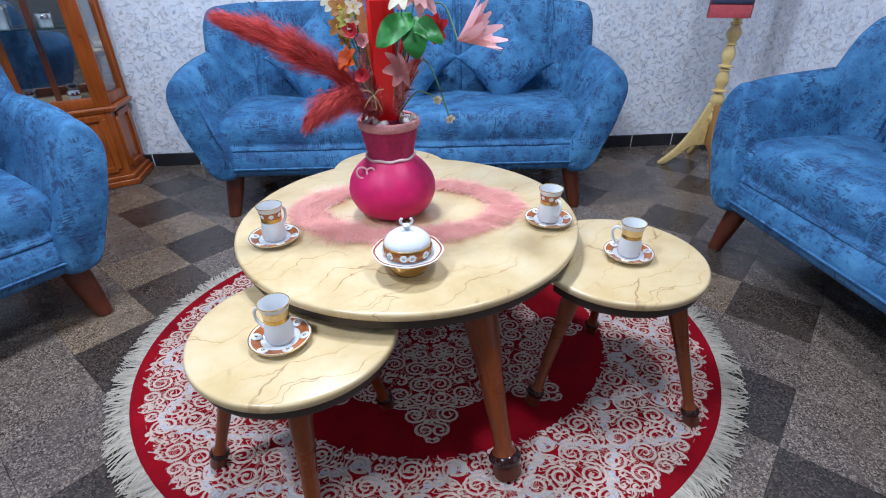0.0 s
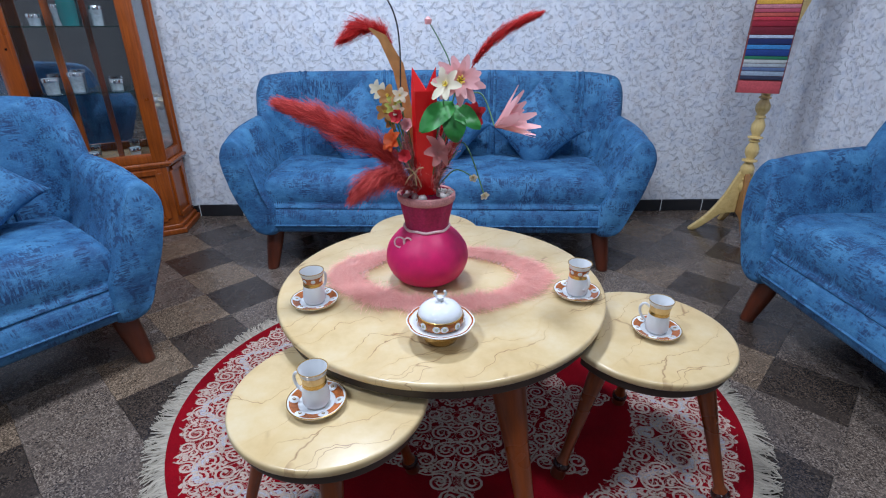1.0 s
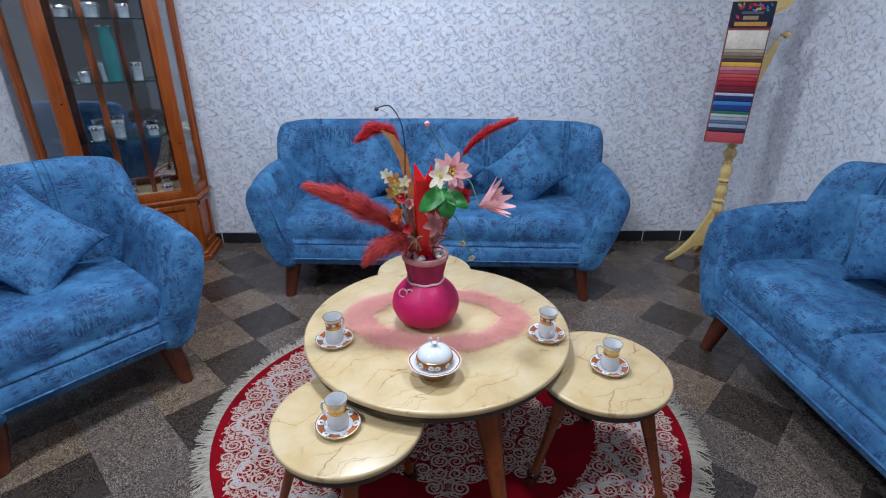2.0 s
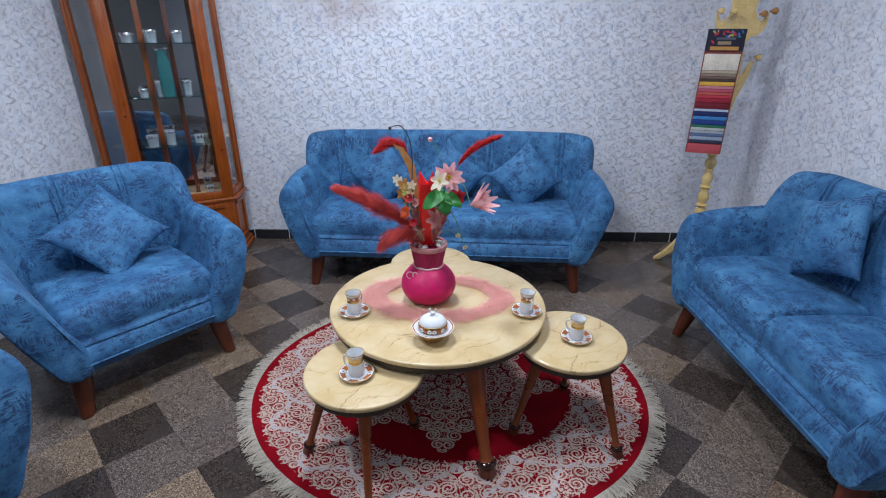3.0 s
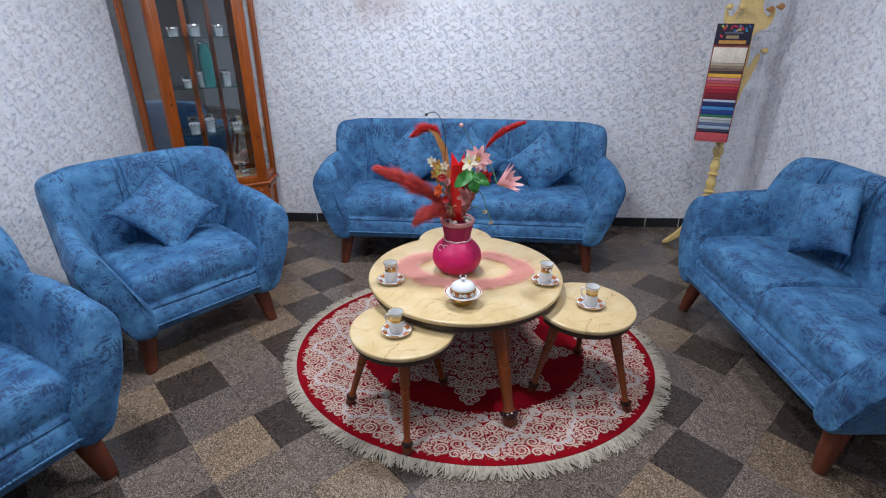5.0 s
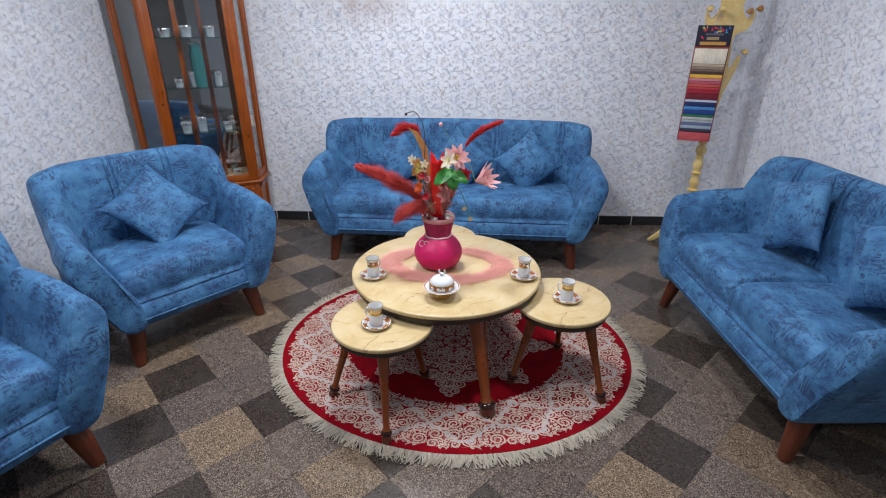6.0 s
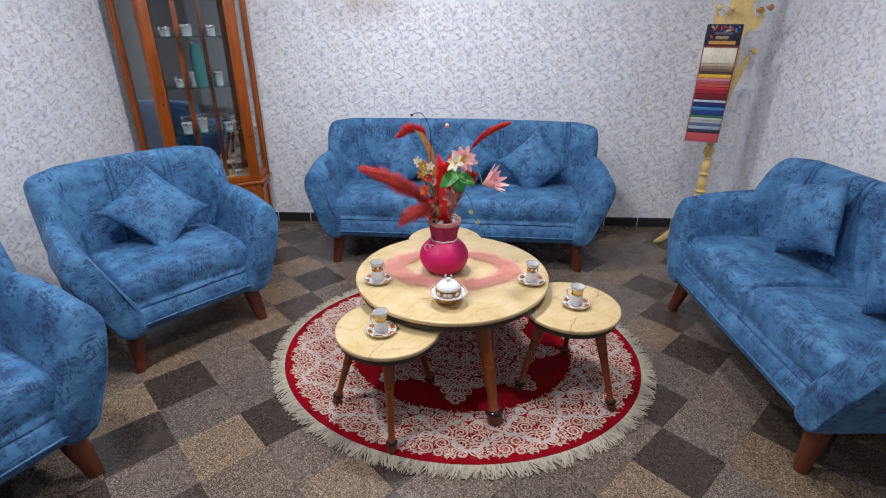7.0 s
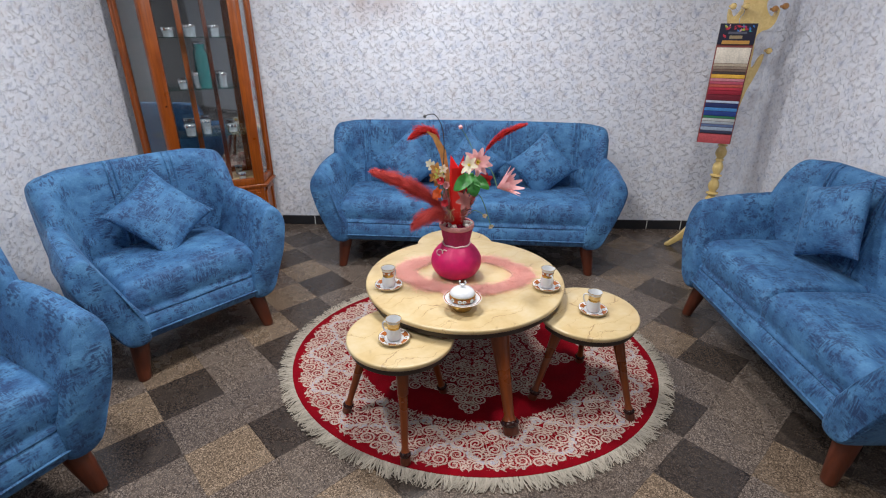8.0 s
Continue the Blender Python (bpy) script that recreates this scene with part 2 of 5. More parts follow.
TILE_MID = terrazzo("terrazzo_mid", (0.028, 0.022, 0.019), (0.118, 0.088, 0.070), (0.31, 0.245, 0.195))
TILE_TAN = terrazzo("terrazzo_tan", (0.040, 0.027, 0.018), (0.162, 0.114, 0.076), (0.40, 0.29, 0.20))
RUG_GROUND = rug_ground()
RUG_CREAM = plain("cream_pile", (0.50, 0.385, 0.32), 0.95, grain=0.2, scale=300, bump=0.5)
RUG_FRINGE = feather_mat("cream_fringe", (0.38, 0.335, 0.27), (0.64, 0.57, 0.475), 0.95)
PORCELAIN = plain("white_porcelain", (0.70, 0.71, 0.725), 0.08, grain=0.02)
GOLD = plain("gold_glaze", (0.62, 0.40, 0.12), 0.2, 0.75, grain=0.1)
PALE_GOLD = plain("pale_gold_glaze", (0.72, 0.52, 0.24), 0.25, 0.4, grain=0.08)
RUST = plain("rust_glaze", (0.36, 0.11, 0.03), 0.15, grain=0.5, scale=260)
MAGENTA = plain("magenta_frosted_glaze", (0.62, 0.003, 0.115), 0.5, grain=0.16, scale=40, bump=0.1)
PLUM = plain("plum_net_fabric", (0.34, 0.008, 0.07), 0.7, grain=0.4, scale=150, bump=0.4)
LACE = plain("dusty_pink_braid", (0.55, 0.25, 0.24), 0.85, grain=0.35, scale=300, bump=0.6)
CORD = plain("pale_pink_cord", (0.72, 0.50, 0.50), 0.8)
PEBBLE = plain("white_pebbles", (0.62, 0.58, 0.54), 0.6, grain=0.3)
CANDLE = plain("red_satin", (0.80, 0.004, 0.006), 0.42, grain=0.12, scale=12)
PLUME = feather_mat("dyed_red_pampas", (0.42, 0.030, 0.030), (0.86, 0.15, 0.13), 0.8, 0.3)
PLUME_DARK = feather_mat("deep_red_pampas", (0.40, 0.012, 0.015), (0.78, 0.045, 0.04), 0.8, 0.3)
BOA = feather_mat("pink_feather_boa", (0.80, 0.38, 0.33), (0.95, 0.62, 0.54), 0.9, 0.3)
DUSTY = feather_mat("dusty_rose_petals", (0.60, 0.22, 0.20), (0.82, 0.42, 0.38), 0.7)
LAMINATE = plain("grey_laminate", (0.42, 0.43, 0.46), 0.5)
PETAL = feather_mat("pink_silk_petals", (0.84, 0.40, 0.41), (0.95, 0.64, 0.62), 0.6)
PETAL_WHITE = feather_mat("cream_silk_petals", (0.68, 0.60, 0.40), (0.85, 0.82, 0.70), 0.6)
PETAL_TAN = feather_mat("amber_silk_petals", (0.40, 0.16, 0.04), (0.62, 0.34, 0.10), 0.6)
PETAL_LIME = feather_mat("lime_silk_petals", (0.42, 0.46, 0.06), (0.66, 0.66, 0.20), 0.6)
PETAL_RED = feather_mat("red_silk_petals", (0.45, 0.01, 0.02), (0.70, 0.05, 0.06), 0.6)
PETAL_ORANGE = feather_mat("orange_silk_petals", (0.62, 0.06, 0.01), (0.80, 0.20, 0.03), 0.6)
YELLOW = plain("yellow_stamen", (0.78, 0.62, 0.08), 0.6)
LEAF = plain("green_silk_leaf", (0.03, 0.20, 0.03), 0.45, grain=0.45, scale=30)
STEM = plain("green_stem", (0.10, 0.22, 0.09), 0.6)
TWIG = plain("dark_twig", (0.03, 0.028, 0.028), 0.6)
STRAW = plain("tan_dried_leaf", (0.42, 0.20, 0.06), 0.7, grain=0.3)
RAFFIA = plain("raffia", (0.70, 0.52, 0.28), 0.8)
STEEL = plain("polished_steel", (0.75, 0.76, 0.78), 0.15, 1.0, grain=0.03)
# mid grey, to hold down light bounced off the unseen ceiling
CEILING_GREY = plain("dim_ceiling_grey", (0.36, 0.36, 0.37), 0.8, grain=0.06, scale=20, bump=0.1)


def glass(name, tint=(0.975, 0.99, 0.985), rough=0.0):
    n = Nodes(name, rough, 0.0, tint)
    clear = n.node("BsdfTransparent", Color=tint)
    gloss = n.node("BsdfGlossy", Roughness=0.02, Color=(1.0, 1.0, 1.0))
    facing = n.node("LayerWeight", 1, Blend=0.5)
    shine = n.math("ADD", 0.04, n.math("MULTIPLY", n.math("POWER", facing, 5.0), 0.9))
    m = n.node("MixShader", i0=shine, i1=clear, i2=gloss)
    out = [o for o in n.tree.nodes if o.type == "OUTPUT_MATERIAL"][0]
    n.tree.links.new(m, out.inputs[0])
    return n.mat


GLASS = glass("cabinet_glass")
TEAL_GLASS = plain("teal_glass", (0.025, 0.15, 0.155), 0.08, grain=0.2, scale=20)
CRYSTAL = plain("silvered_crystal", (0.50, 0.56, 0.60), 0.12, 0.5, grain=0.3, scale=90)
SHELF_GLASS = glass("shelf_glass", (0.72, 0.88, 0.85))
MIRROR = Nodes("cabinet_mirror", 0.03, 1.0, (0.56, 0.58, 0.61)).mat


# ---- mesh helpers ----
def part(name, bm, material, parent=None, label="", smooth=True):
    mesh = bpy.data.meshes.new(name)
    bmesh.ops.recalc_face_normals(bm, faces=bm.faces[:])
    bm.to_mesh(mesh)
    bm.free()
    for m in material if isinstance(material, (list, tuple)) else (material,):
        mesh.materials.append(m)
    if smooth:
        for p in mesh.polygons:
            p.use_smooth = len(p.vertices) < 9
        mesh.set_sharp_from_angle(angle=radians(42))
    ob = new(name, mesh)
    ob.parent = parent
    if label:
        ob["label"] = label
    return ob


def thing(name, m, label, category, group="", kind=""):
    ob = new(name)
    ob.empty_display_size = 0.05
    ob.matrix_basis = m
    return tagged(ob, label, category, group, kind)


def box(sx, sy, sz, at=(0, 0, 0), bevel=0.0, seg=2, bm=None, turn=None):
    own = bmesh.new()
    bmesh.ops.create_cube(own, size=1)
    for v in own.verts:
        v.co = Vector((v.co.x * sx, v.co.y * sy, v.co.z * sz))
    if bevel:
        bmesh.ops.bevel(own, geom=own.edges[:], offset=bevel, segments=seg, affect="EDGES", profile=0.5)
    m = Matrix.Translation(at) @ (turn or Matrix())
    bmesh.ops.transform(own, matrix=m, verts=own.verts)
    if bm is None:
        return own
    return merge(bm, own)


def merge(bm, other):
    tmp = bpy.data.meshes.new("tmp")
    other.to_mesh(tmp)
    other.free()
    bm.from_mesh(tmp)
    bpy.data.meshes.remove(tmp)
    return bm


def grid_loft(rings, closed=True, caps=True, bm=None):
    """Skin over rings of equally many points."""
    bm = bm or bmesh.new()
    rows = [[bm.verts.new(p) for p in ring] for ring in rings]
    n = len(rows[0])
    for a, b in zip(rows, rows[1:]):
        for i in range(n if closed else n - 1):
            bm.faces.new((a[i], a[(i + 1) % n], b[(i + 1) % n], b[i]))
    if caps:
        bm.faces.new(rows[0][::-1])
        bm.faces.new(rows[-1])
    return bm


def lathe(profile, seg=40, at=(0, 0, 0), bm=None, wave=None):
    rings = []
    for r, z in profile:
        ring = []
        for i in range(seg):
            a = 2 * math.pi * i / seg
            k = 1 + (wave(a, z) if wave else 0)
            ring.append((at[0] + r * k * math.cos(a), at[1] + r * k * math.sin(a), at[2] + z))
        rings.append(ring)
    return grid_loft(rings, True, True, bm)


def band(profile, seg=40, wave=None):
    """A thin ring of closed section, with no caps."""
    rings = []
    for r, z in (*profile, profile[0]):
        ring = []
        for i in range(seg):
            a = 2 * math.pi * i / seg
            k = 1 + (wave(a, z) if wave else 0)
            ring.append((r * k * math.cos(a), r * k * math.sin(a), z))
        rings.append(ring)
    bm = grid_loft(rings, True, False)
    bmesh.ops.remove_doubles(bm, verts=bm.verts[:], dist=1e-6)
    return bm


def spline(points, n, closed=False):
    """Catmull-Rom points through the given ones."""
    pts = [Vector(p) for p in points]
    k = len(pts)
    out = []
    spans = k if closed else k - 1
    for i in range(n):
        t = i / (n if closed else n - 1) * spans
        s = min(int(t), spans - 1)
        f = t - s
        if closed:
            a, b, c, d = (pts[(s + q) % k] for q in (-1, 0, 1, 2))
        else:
            a, b, c, d = (pts[min(max(s + q, 0), k - 1)] for q in (-1, 0, 1, 2))
        out.append(0.5 * ((2 * b) + (c - a) * f + (2 * a - 5 * b + 4 * c - d) * f * f + (3 * b - a - 3 * c + d) * f ** 3))
    return out


def tube(points, radius, seg=8, bm=None, taper=None):
    pts = [Vector(p) for p in points]
    rings = []
    side = None
    for i, p in enumerate(pts):
        d = (pts[min(i + 1, len(pts) - 1)] - pts[max(i - 1, 0)]).normalized()
        if side is None:
            side = d.orthogonal().normalized()
        side = (side - d * side.dot(d)).normalized()
        up = d.cross(side)
        r = radius * (taper(i / (len(pts) - 1)) if taper else 1)
        rings.append([p + r * (math.cos(2 * math.pi * k / seg) * side + math.sin(2 * math.pi * k / seg) * up) for k in range(seg)])
    return grid_loft(rings, True, True, bm)


def plate(outline, z0, z1, bm=None, bevel=0.0):
    """A flat slab from an outline of (x, y)."""
    own = bmesh.new()
    f = own.faces.new([own.verts.new((x, y, z0)) for x, y in outline])
    ext = bmesh.ops.extrude_face_region(own, geom=[f])
    bmesh.ops.translate(own, vec=(0, 0, z1 - z0), verts=[v for v in ext["geom"] if isinstance(v, bmesh.types.BMVert)])
    if bevel:
        rims = [e for e in own.edges if abs(e.verts[0].co.z - e.verts[1].co.z) < 1e-6]
        bmesh.ops.bevel(own, geom=rims, offset=bevel, segments=3, affect="EDGES", profile=0.5)
    return merge(bm, own) if bm else own


# ---- room ----
BACK = 2.9  # turn of the room's walls, degrees


def wall_y(x):
    return 2.29 + 0.05 * x


def wall(name, a, b, height, label, thick=0.12, paper=WALLPAPER):
    """A wall whose inner face runs from a to b, with the room on its right."""
    a, b = Vector((*a, 0)), Vector((*b, 0))
    d = b - a
    ob = part(name, box(d.length, thick, height, (d.length / 2, thick / 2, height / 2)), paper, smooth=False)
    ob.matrix_basis = Matrix.Translation(a) @ Matrix.Rotation(math.atan2(d.y, d.x), 4, "Z")
    return tagged(ob, label, "wall", kind="structure")


CEIL = 2.8
NW, NE, SE, SW = (-2.63, wall_y(-2.63)), (1.78, wall_y(1.78)), (2.10, -4.4), (-2.40, -4.4)
wall("wall_north", NW, NE, CEIL, "pale lilac-grey wallpapered wall with embossed floral scrolls")
wall("wall_east", NE, SE, CEIL, "pale grey floral wallpapered side wall behind the loveseat")
# unseen wall, kept dull to dim bounced light and the mirror's image
wall("wall_south", SE, SW, CEIL, "unseen plain taupe wall added to close the showroom", paper=plain("dimming_taupe", (0.30, 0.285, 0.285), 0.6, grain=0.15, scale=8))
wall("wall_west", SW, NW, CEIL, "pale grey floral wallpapered side wall behind the armchairs")
tagged(part("ceiling", box(5.4, 7.4, 0.1, (-0.3, -1.0, CEIL + 0.05)), CEILING_GREY, smooth=False), "plain grey unseen ceiling added to close the room", "ceiling", kind="structure")

skirt = thing("baseboard", pose(0, 0, 0), "glossy black tiled skirting with white grout joints", "baseboard", kind="structure")
wn = math.atan2(NE[1] - NW[1], NE[0] - NW[0])
for i in range(17):
    x0, x1 = NW[0] + i * 0.27, min(NW[0] + (i + 1) * 0.27 - 0.006, NE[0])
    xm = (x0 + x1) / 2
    ob = part("skirting_tile", box(x1 - x0, 0.012, 0.075, (0, 0, 0.0375), 0.002, 1), SKIRTING, skirt)
    ob.matrix_basis = Matrix.Translation((xm, wall_y(xm) - 0.008, 0.001)) @ Matrix.Rotation(wn, 4, "Z")
    if i:
        ob = part("grout_joint", box(0.005, 0.010, 0.075, (0, 0, 0.0375)), GROUT, skirt, "white grout", False)
        ob.matrix_basis = Matrix.Translation((x0 - 0.003, wall_y(x0) - 0.0075, 0.001)) @ Matrix.Rotation(wn, 4, "Z")


# ---- rug ----
def rug():
    rng = random.Random(5)
    e = thing("round_rug", pose(*RUG_AT, 0), "crimson oval rug with cream arabesque scrolls and knotted fringe", "rug")
    edge = [(RUG_A * math.cos(2 * math.pi * i / 128), RUG_B * math.sin(2 * math.pi * i / 128)) for i in range(128)]
    part("rug_body", plate(edge, 0.005, 0.013, None, 0.003), RUG_GROUND, e, "crimson pile with pale grey diamonds")
    verts, faces = [], []

    def ribbon(line, width):
        base = len(verts)
        for i, p in enumerate(line):
            q, r = line[max(i - 1, 0)], line[min(i + 1, len(line) - 1)]
            dx, dy = r[0] - q[0], r[1] - q[1]
            k = math.hypot(dx, dy) or 1
            nx, ny = -dy / k, dx / k
            w = width * min(1, 0.45 + 2.2 * min(i, len(line) - 1 - i) / len(line))
            verts.extend(((p[0] + nx * w, p[1] + ny * w, 0.0131), (p[0], p[1], 0.0156), (p[0] - nx * w, p[1] - ny * w, 0.0131)))
        for i in range(len(line) - 1):
            a = base + 3 * i
            faces.extend(((a, a + 3, a + 4, a + 1), (a + 1, a + 4, a + 5, a + 2)))

    def scrolls(r0, r1, sectors, sizes, lobes=None):
        """Spirals packed into half a sector, the large ones first, mirrored and turned round the rug."""
        half = math.pi / sectors
        placed, lines = [], []
        for size in sizes:
            for k in range(1500):
                rad, ang = rng.uniform(r0 + size, r1 - size), rng.uniform(0, half)
                if rad * ang < size * 0.7 or rad * (half - ang) < size * 0.7:
                    continue
                if lobes and rad + size > lobes(ang):
                    continue
                x, y = rad * math.cos(ang), rad * math.sin(ang)
                if any(math.hypot(x - px, y - py) < (size + ps) * 0.90 for px, py, ps in placed):
                    continue
                placed.append((x, y, size))
        for x, y, size in placed:
            turn, start = rng.choice((-1, 1)), rng.uniform(0, 6.28)
            turns = 1.9 if size > 0.04 else 1.5 if size > 0.025 else 0.9
            line = []
            for i in range(23):
                f = i / 22
                a = start + turn * f * 2 * math.pi * turns
                r = size * (0.14 + 0.80 * f ** 0.85)
                line.append((x + r * math.cos(a), y + r * math.sin(a)))
            a, q = start + turn * 2 * math.pi * turns, line[-1]
            tail = size * 0.85
            line += [(q[0] - turn * math.sin(a) * tail * k + math.cos(a) * tail * k * k * 0.8, q[1] + turn * math.cos(a) * tail * k + math.sin(a) * tail * k * k * 0.8) for k in (0.35, 0.7, 1.0)]
            lines.append(line)
        for s in range(sectors):
            t = 2 * math.pi * s / sectors + math.pi / 2
            c, d = math.cos(t), math.sin(t)
            for sign in (1, -1):
                for line in lines:
                    ribbon([((p[0] * c - sign * p[1] * d) * RUG_A, (p[0] * d + sign * p[1] * c) * RUG_B) for p in line], 0.0035)

    scrolls(0.625, 0.968, 16, (0.042, 0.031, 0.022, 0.015, 0.010))
    scrolls(0.03, 0.60, 8, (0.042, 0.031, 0.022, 0.015, 0.010), lambda a: 0.43 + 0.15 * max(0.0, math.cos(8 * a)) ** 1.5)
    mesh = bpy.data.meshes.new("scrollwork")
    mesh.from_pydata(verts, [], faces)
    mesh.materials.append(RUG_CREAM)
    ob = new("scrollwork", mesh)
    ob.parent = e
    tagged(ob, "raised cream scroll pattern", kind="stuff")
    verts, faces = [], []
    for i in range(2400):
        a = 2 * math.pi * i / 2400 + rng.uniform(-0.003, 0.003)
        knot = math.sin(a * 75)
        x, y = RUG_A * math.cos(a), RUG_B * math.sin(a)
        n = Vector((math.cos(a) / RUG_A, math.sin(a) / RUG_B, 0)).normalized()
        s = Vector((-n.y, n.x, 0))
        long = rng.uniform(0.040, 0.075)
        bend = rng.uniform(-0.03, 0.03) - 0.026 * math.cos(a * 60) + 0.02 * math.sin(a * 9)
        base = len(verts)
        for k in range(4):
            f = k / 3
            p = Vector((x, y, 0)) + n * (long * f - 0.006) + s * bend * f * f
            z = 0.009 - 0.005 * f + rng.uniform(0, 0.004) * (k > 0)
            w = 0.0034 - 0.0014 * f
            verts.extend(((p.x - s.x * w, p.y - s.y * w, z), (p.x, p.y, z + 0.002), (p.x + s.x * w, p.y + s.y * w, z)))
        for k in range(3):
            b = base + 3 * k
            faces.extend(((b, b + 3, b + 4, b + 1), (b + 1, b + 4, b + 5, b + 2)))
    mesh = bpy.data.meshes.new("fringe")
    mesh.from_pydata(verts, [], faces)
    mesh.materials.append(RUG_FRINGE)
    ob = new("fringe", mesh)
    ob.parent = e
    tagged(ob, "cream cotton fringe", kind="stuff")


rug()
RUG_TOP = 0.0135


# ---- nesting tables ----
def splayed_leg(parent, top, foot, r_top, r_low, z_top):
    """A tapered leg from under the top to a foot on the rug, with a dark ferrule."""
    a, b = Vector((*top, z_top)), Vector((*foot, RUG_TOP))
    d = b - a
    tilt = d.to_track_quat("-Z", "Y").to_matrix().to_4x4()
    n = d.length
    k = r_low
    m = Matrix.Translation(b) @ tilt
    bm = lathe([(k * 1.45, n * 0.115 + 0.004), (k * 1.0, n * 0.14 + 0.01), (k * 1.08, n * 0.3), (k * 0.6 + r_top * 0.4, n * 0.6), (r_top, n * 0.92), (r_top * 0.98, n)], 20)
    leg = part("leg", bm, TABLE_WOOD, parent)
    leg.matrix_basis = m
    bm = lathe([(k * 1.35, n * 0.07), (k * 1.75, n * 0.085), (k * 1.85, n * 0.105), (k * 1.55, n * 0.125), (k * 1.1, n * 0.14)], 20)
    part("ferrule", bm, FOOT_CAP, leg, "glossy dark ferrule")
    foot_bm = bmesh.new()
    ring = []
    for r, z in ((k * 1.55, 0.0), (k * 1.6, n * 0.02), (k * 1.45, n * 0.072)):
        ring.append([(r * math.cos(2 * math.pi * i / 20), r * math.sin(2 * math.pi * i / 20), z) for i in range(20)])
    part("foot", grid_loft(ring, True, True, foot_bm), LEG_WOOD, leg)
    return leg


def table_top(parent, outline, z_top, label):
    part("tabletop", plate(outline, z_top - 0.02, z_top, None, 0.007), MARBLE, parent, label)
    cx = sum(p[0] for p in outline) / len(outline)
    cy = sum(p[1] for p in outline) / len(outline)
    inner = []
    for x, y in outline:
        d = math.hypot(x - cx, y - cy)
        k = (d - 0.012) / d
        inner.append((cx + (x - cx) * k, cy + (y - cy) * k))
    part("apron", plate(inner, z_top - 0.046, z_top - 0.0205, None, 0.003), APRON, parent, "dark brown apron")


TABLE_AT, TABLE_R, TABLE_Z = Vector((-0.245, 0.443)), 0.441, 0.470
SIDE_Z = 0.410


def ring_points(r, n=96, a0=0.0, a1=2 * math.pi, at=(0, 0)):
    return [(at[0] + r * math.cos(a0 + (a1 - a0) * i / n), at[1] + r * math.sin(a0 + (a1 - a0) * i / n)) for i in range(n)]


def main_table():
    e = thing("coffee_table", pose(*TABLE_AT, 0), "round coffee table with cream marble top on splayed amber wood legs", "coffee table")
    table_top(e, ring_points(TABLE_R, 128), TABLE_Z, "polished cream marble with brown veins")
    part("under_frame", lathe([(0.37, 0.385), (0.37, 0.4235)], 48), APRON, e)
    for az, r0, r1 in ((-64.8, 0.35, 0.508), (55, 0.33, 0.45), (175, 0.36, 0.43)):
        c, s = math.cos(radians(az)), math.sin(radians(az))
        splayed_leg(e, (r0 * c, r0 * s), (r1 * c, r1 * s), 0.041, 0.0205, 0.424)


def side_table(at, r, feet, label):
    at = Vector(at)
    e = thing("side_table", pose(*at, 0), label, "side table", "nesting side tables")
    d = TABLE_AT - at
    dist, az, bite = d.length, math.atan2(d.y, d.x), 0.405
    half = math.acos((r * r + dist * dist - bite * bite) / (2 * r * dist))
    pts = ring_points(r, 72, az + half, az + 2 * math.pi - half)
    tip = math.acos((bite * bite + dist * dist - r * r) / (2 * bite * dist))
    back = az + math.pi
    pts += [(d.x + bite * math.cos(back + tip - 2 * tip * i / 26), d.y + bite * math.sin(back + tip - 2 * tip * i / 26)) for i in range(26)]
    pts = [p for i, p in enumerate(pts) if math.hypot(p[0] - pts[i - 1][0], p[1] - pts[i - 1][1]) > 0.002]
    table_top(e, pts, SIDE_Z, "polished cream marble with brown veins")
    for fx, fy in feet:
        f = Vector((fx, fy)) - at
        splayed_leg(e, f * 0.56, f, 0.0235, 0.0125, SIDE_Z - 0.047)


main_table()
side_table((-0.474, 0.052), 0.210, ((-0.426, -0.206), (-0.717, 0.048), (-0.320, 0.208)), "small crescent side table with cream marble top before the coffee table")
side_table((0.280, 0.294), 0.210, ((0.467, 0.105), (0.070, 0.196), (0.320, 0.486)), "small crescent side table with cream marble top near the loveseat")
side_table((-0.321, 0.964), 0.206, ((-0.19, 1.14), (-0.52, 1.06), (-0.30, 0.76)), "small crescent side table tucked behind the coffee table")


# ---- upholstered seating ----
def cushion(x, w, plump):
    """A boxed seat cushion with a soft front edge, a crowned top and the dents of use."""
    out = [(0.004, 0.318), (-0.004, 0.35), (-0.004, 0.40), (0.012, 0.443), (0.05, 0.466), (0.14, 0.474), (0.25, 0.476), (0.37, 0.472), (0.46, 0.462), (0.485, 0.43), (0.49, 0.37), (0.485, 0.325), (0.25, 0.318)]
    line = spline([(0, y, z) for y, z in out], 76, True)
    rings = []
    n = 34
    for i in range(n + 1):
        f = -math.cos(math.pi * i / n)
        edge = max(0.0, (abs(f) * w - (w - 0.03)) / 0.03)
        k = 1 - 0.26 * edge ** 2 + plump * (1 - f * f) ** 0.8
        ring = []
        for p in line:
            z = 0.318 + (p.z - 0.318) * (1 + (k - 1) * (1 if p.z > 0.44 else 0.6))
            u = Vector(((x + f * w) * 7, p.y * 9, p.z * 9))
            dent = 0.005 * noise.noise(u) + 0.0025 * noise.noise(u * 2.7 + Vector((3, 1, 5)))
            top = 1 if p.z > 0.43 else 0.5
            ring.append((x + f * (w - 0.0005), 0.25 + (p.y - 0.25) * (1 - 0.02 * edge + 0.07 * plump * (1 - f * f)) + dent * (1 - top), z + dent * top))
        rings.append(ring)
    return grid_loft(rings)


ARM_TOP = 0.648


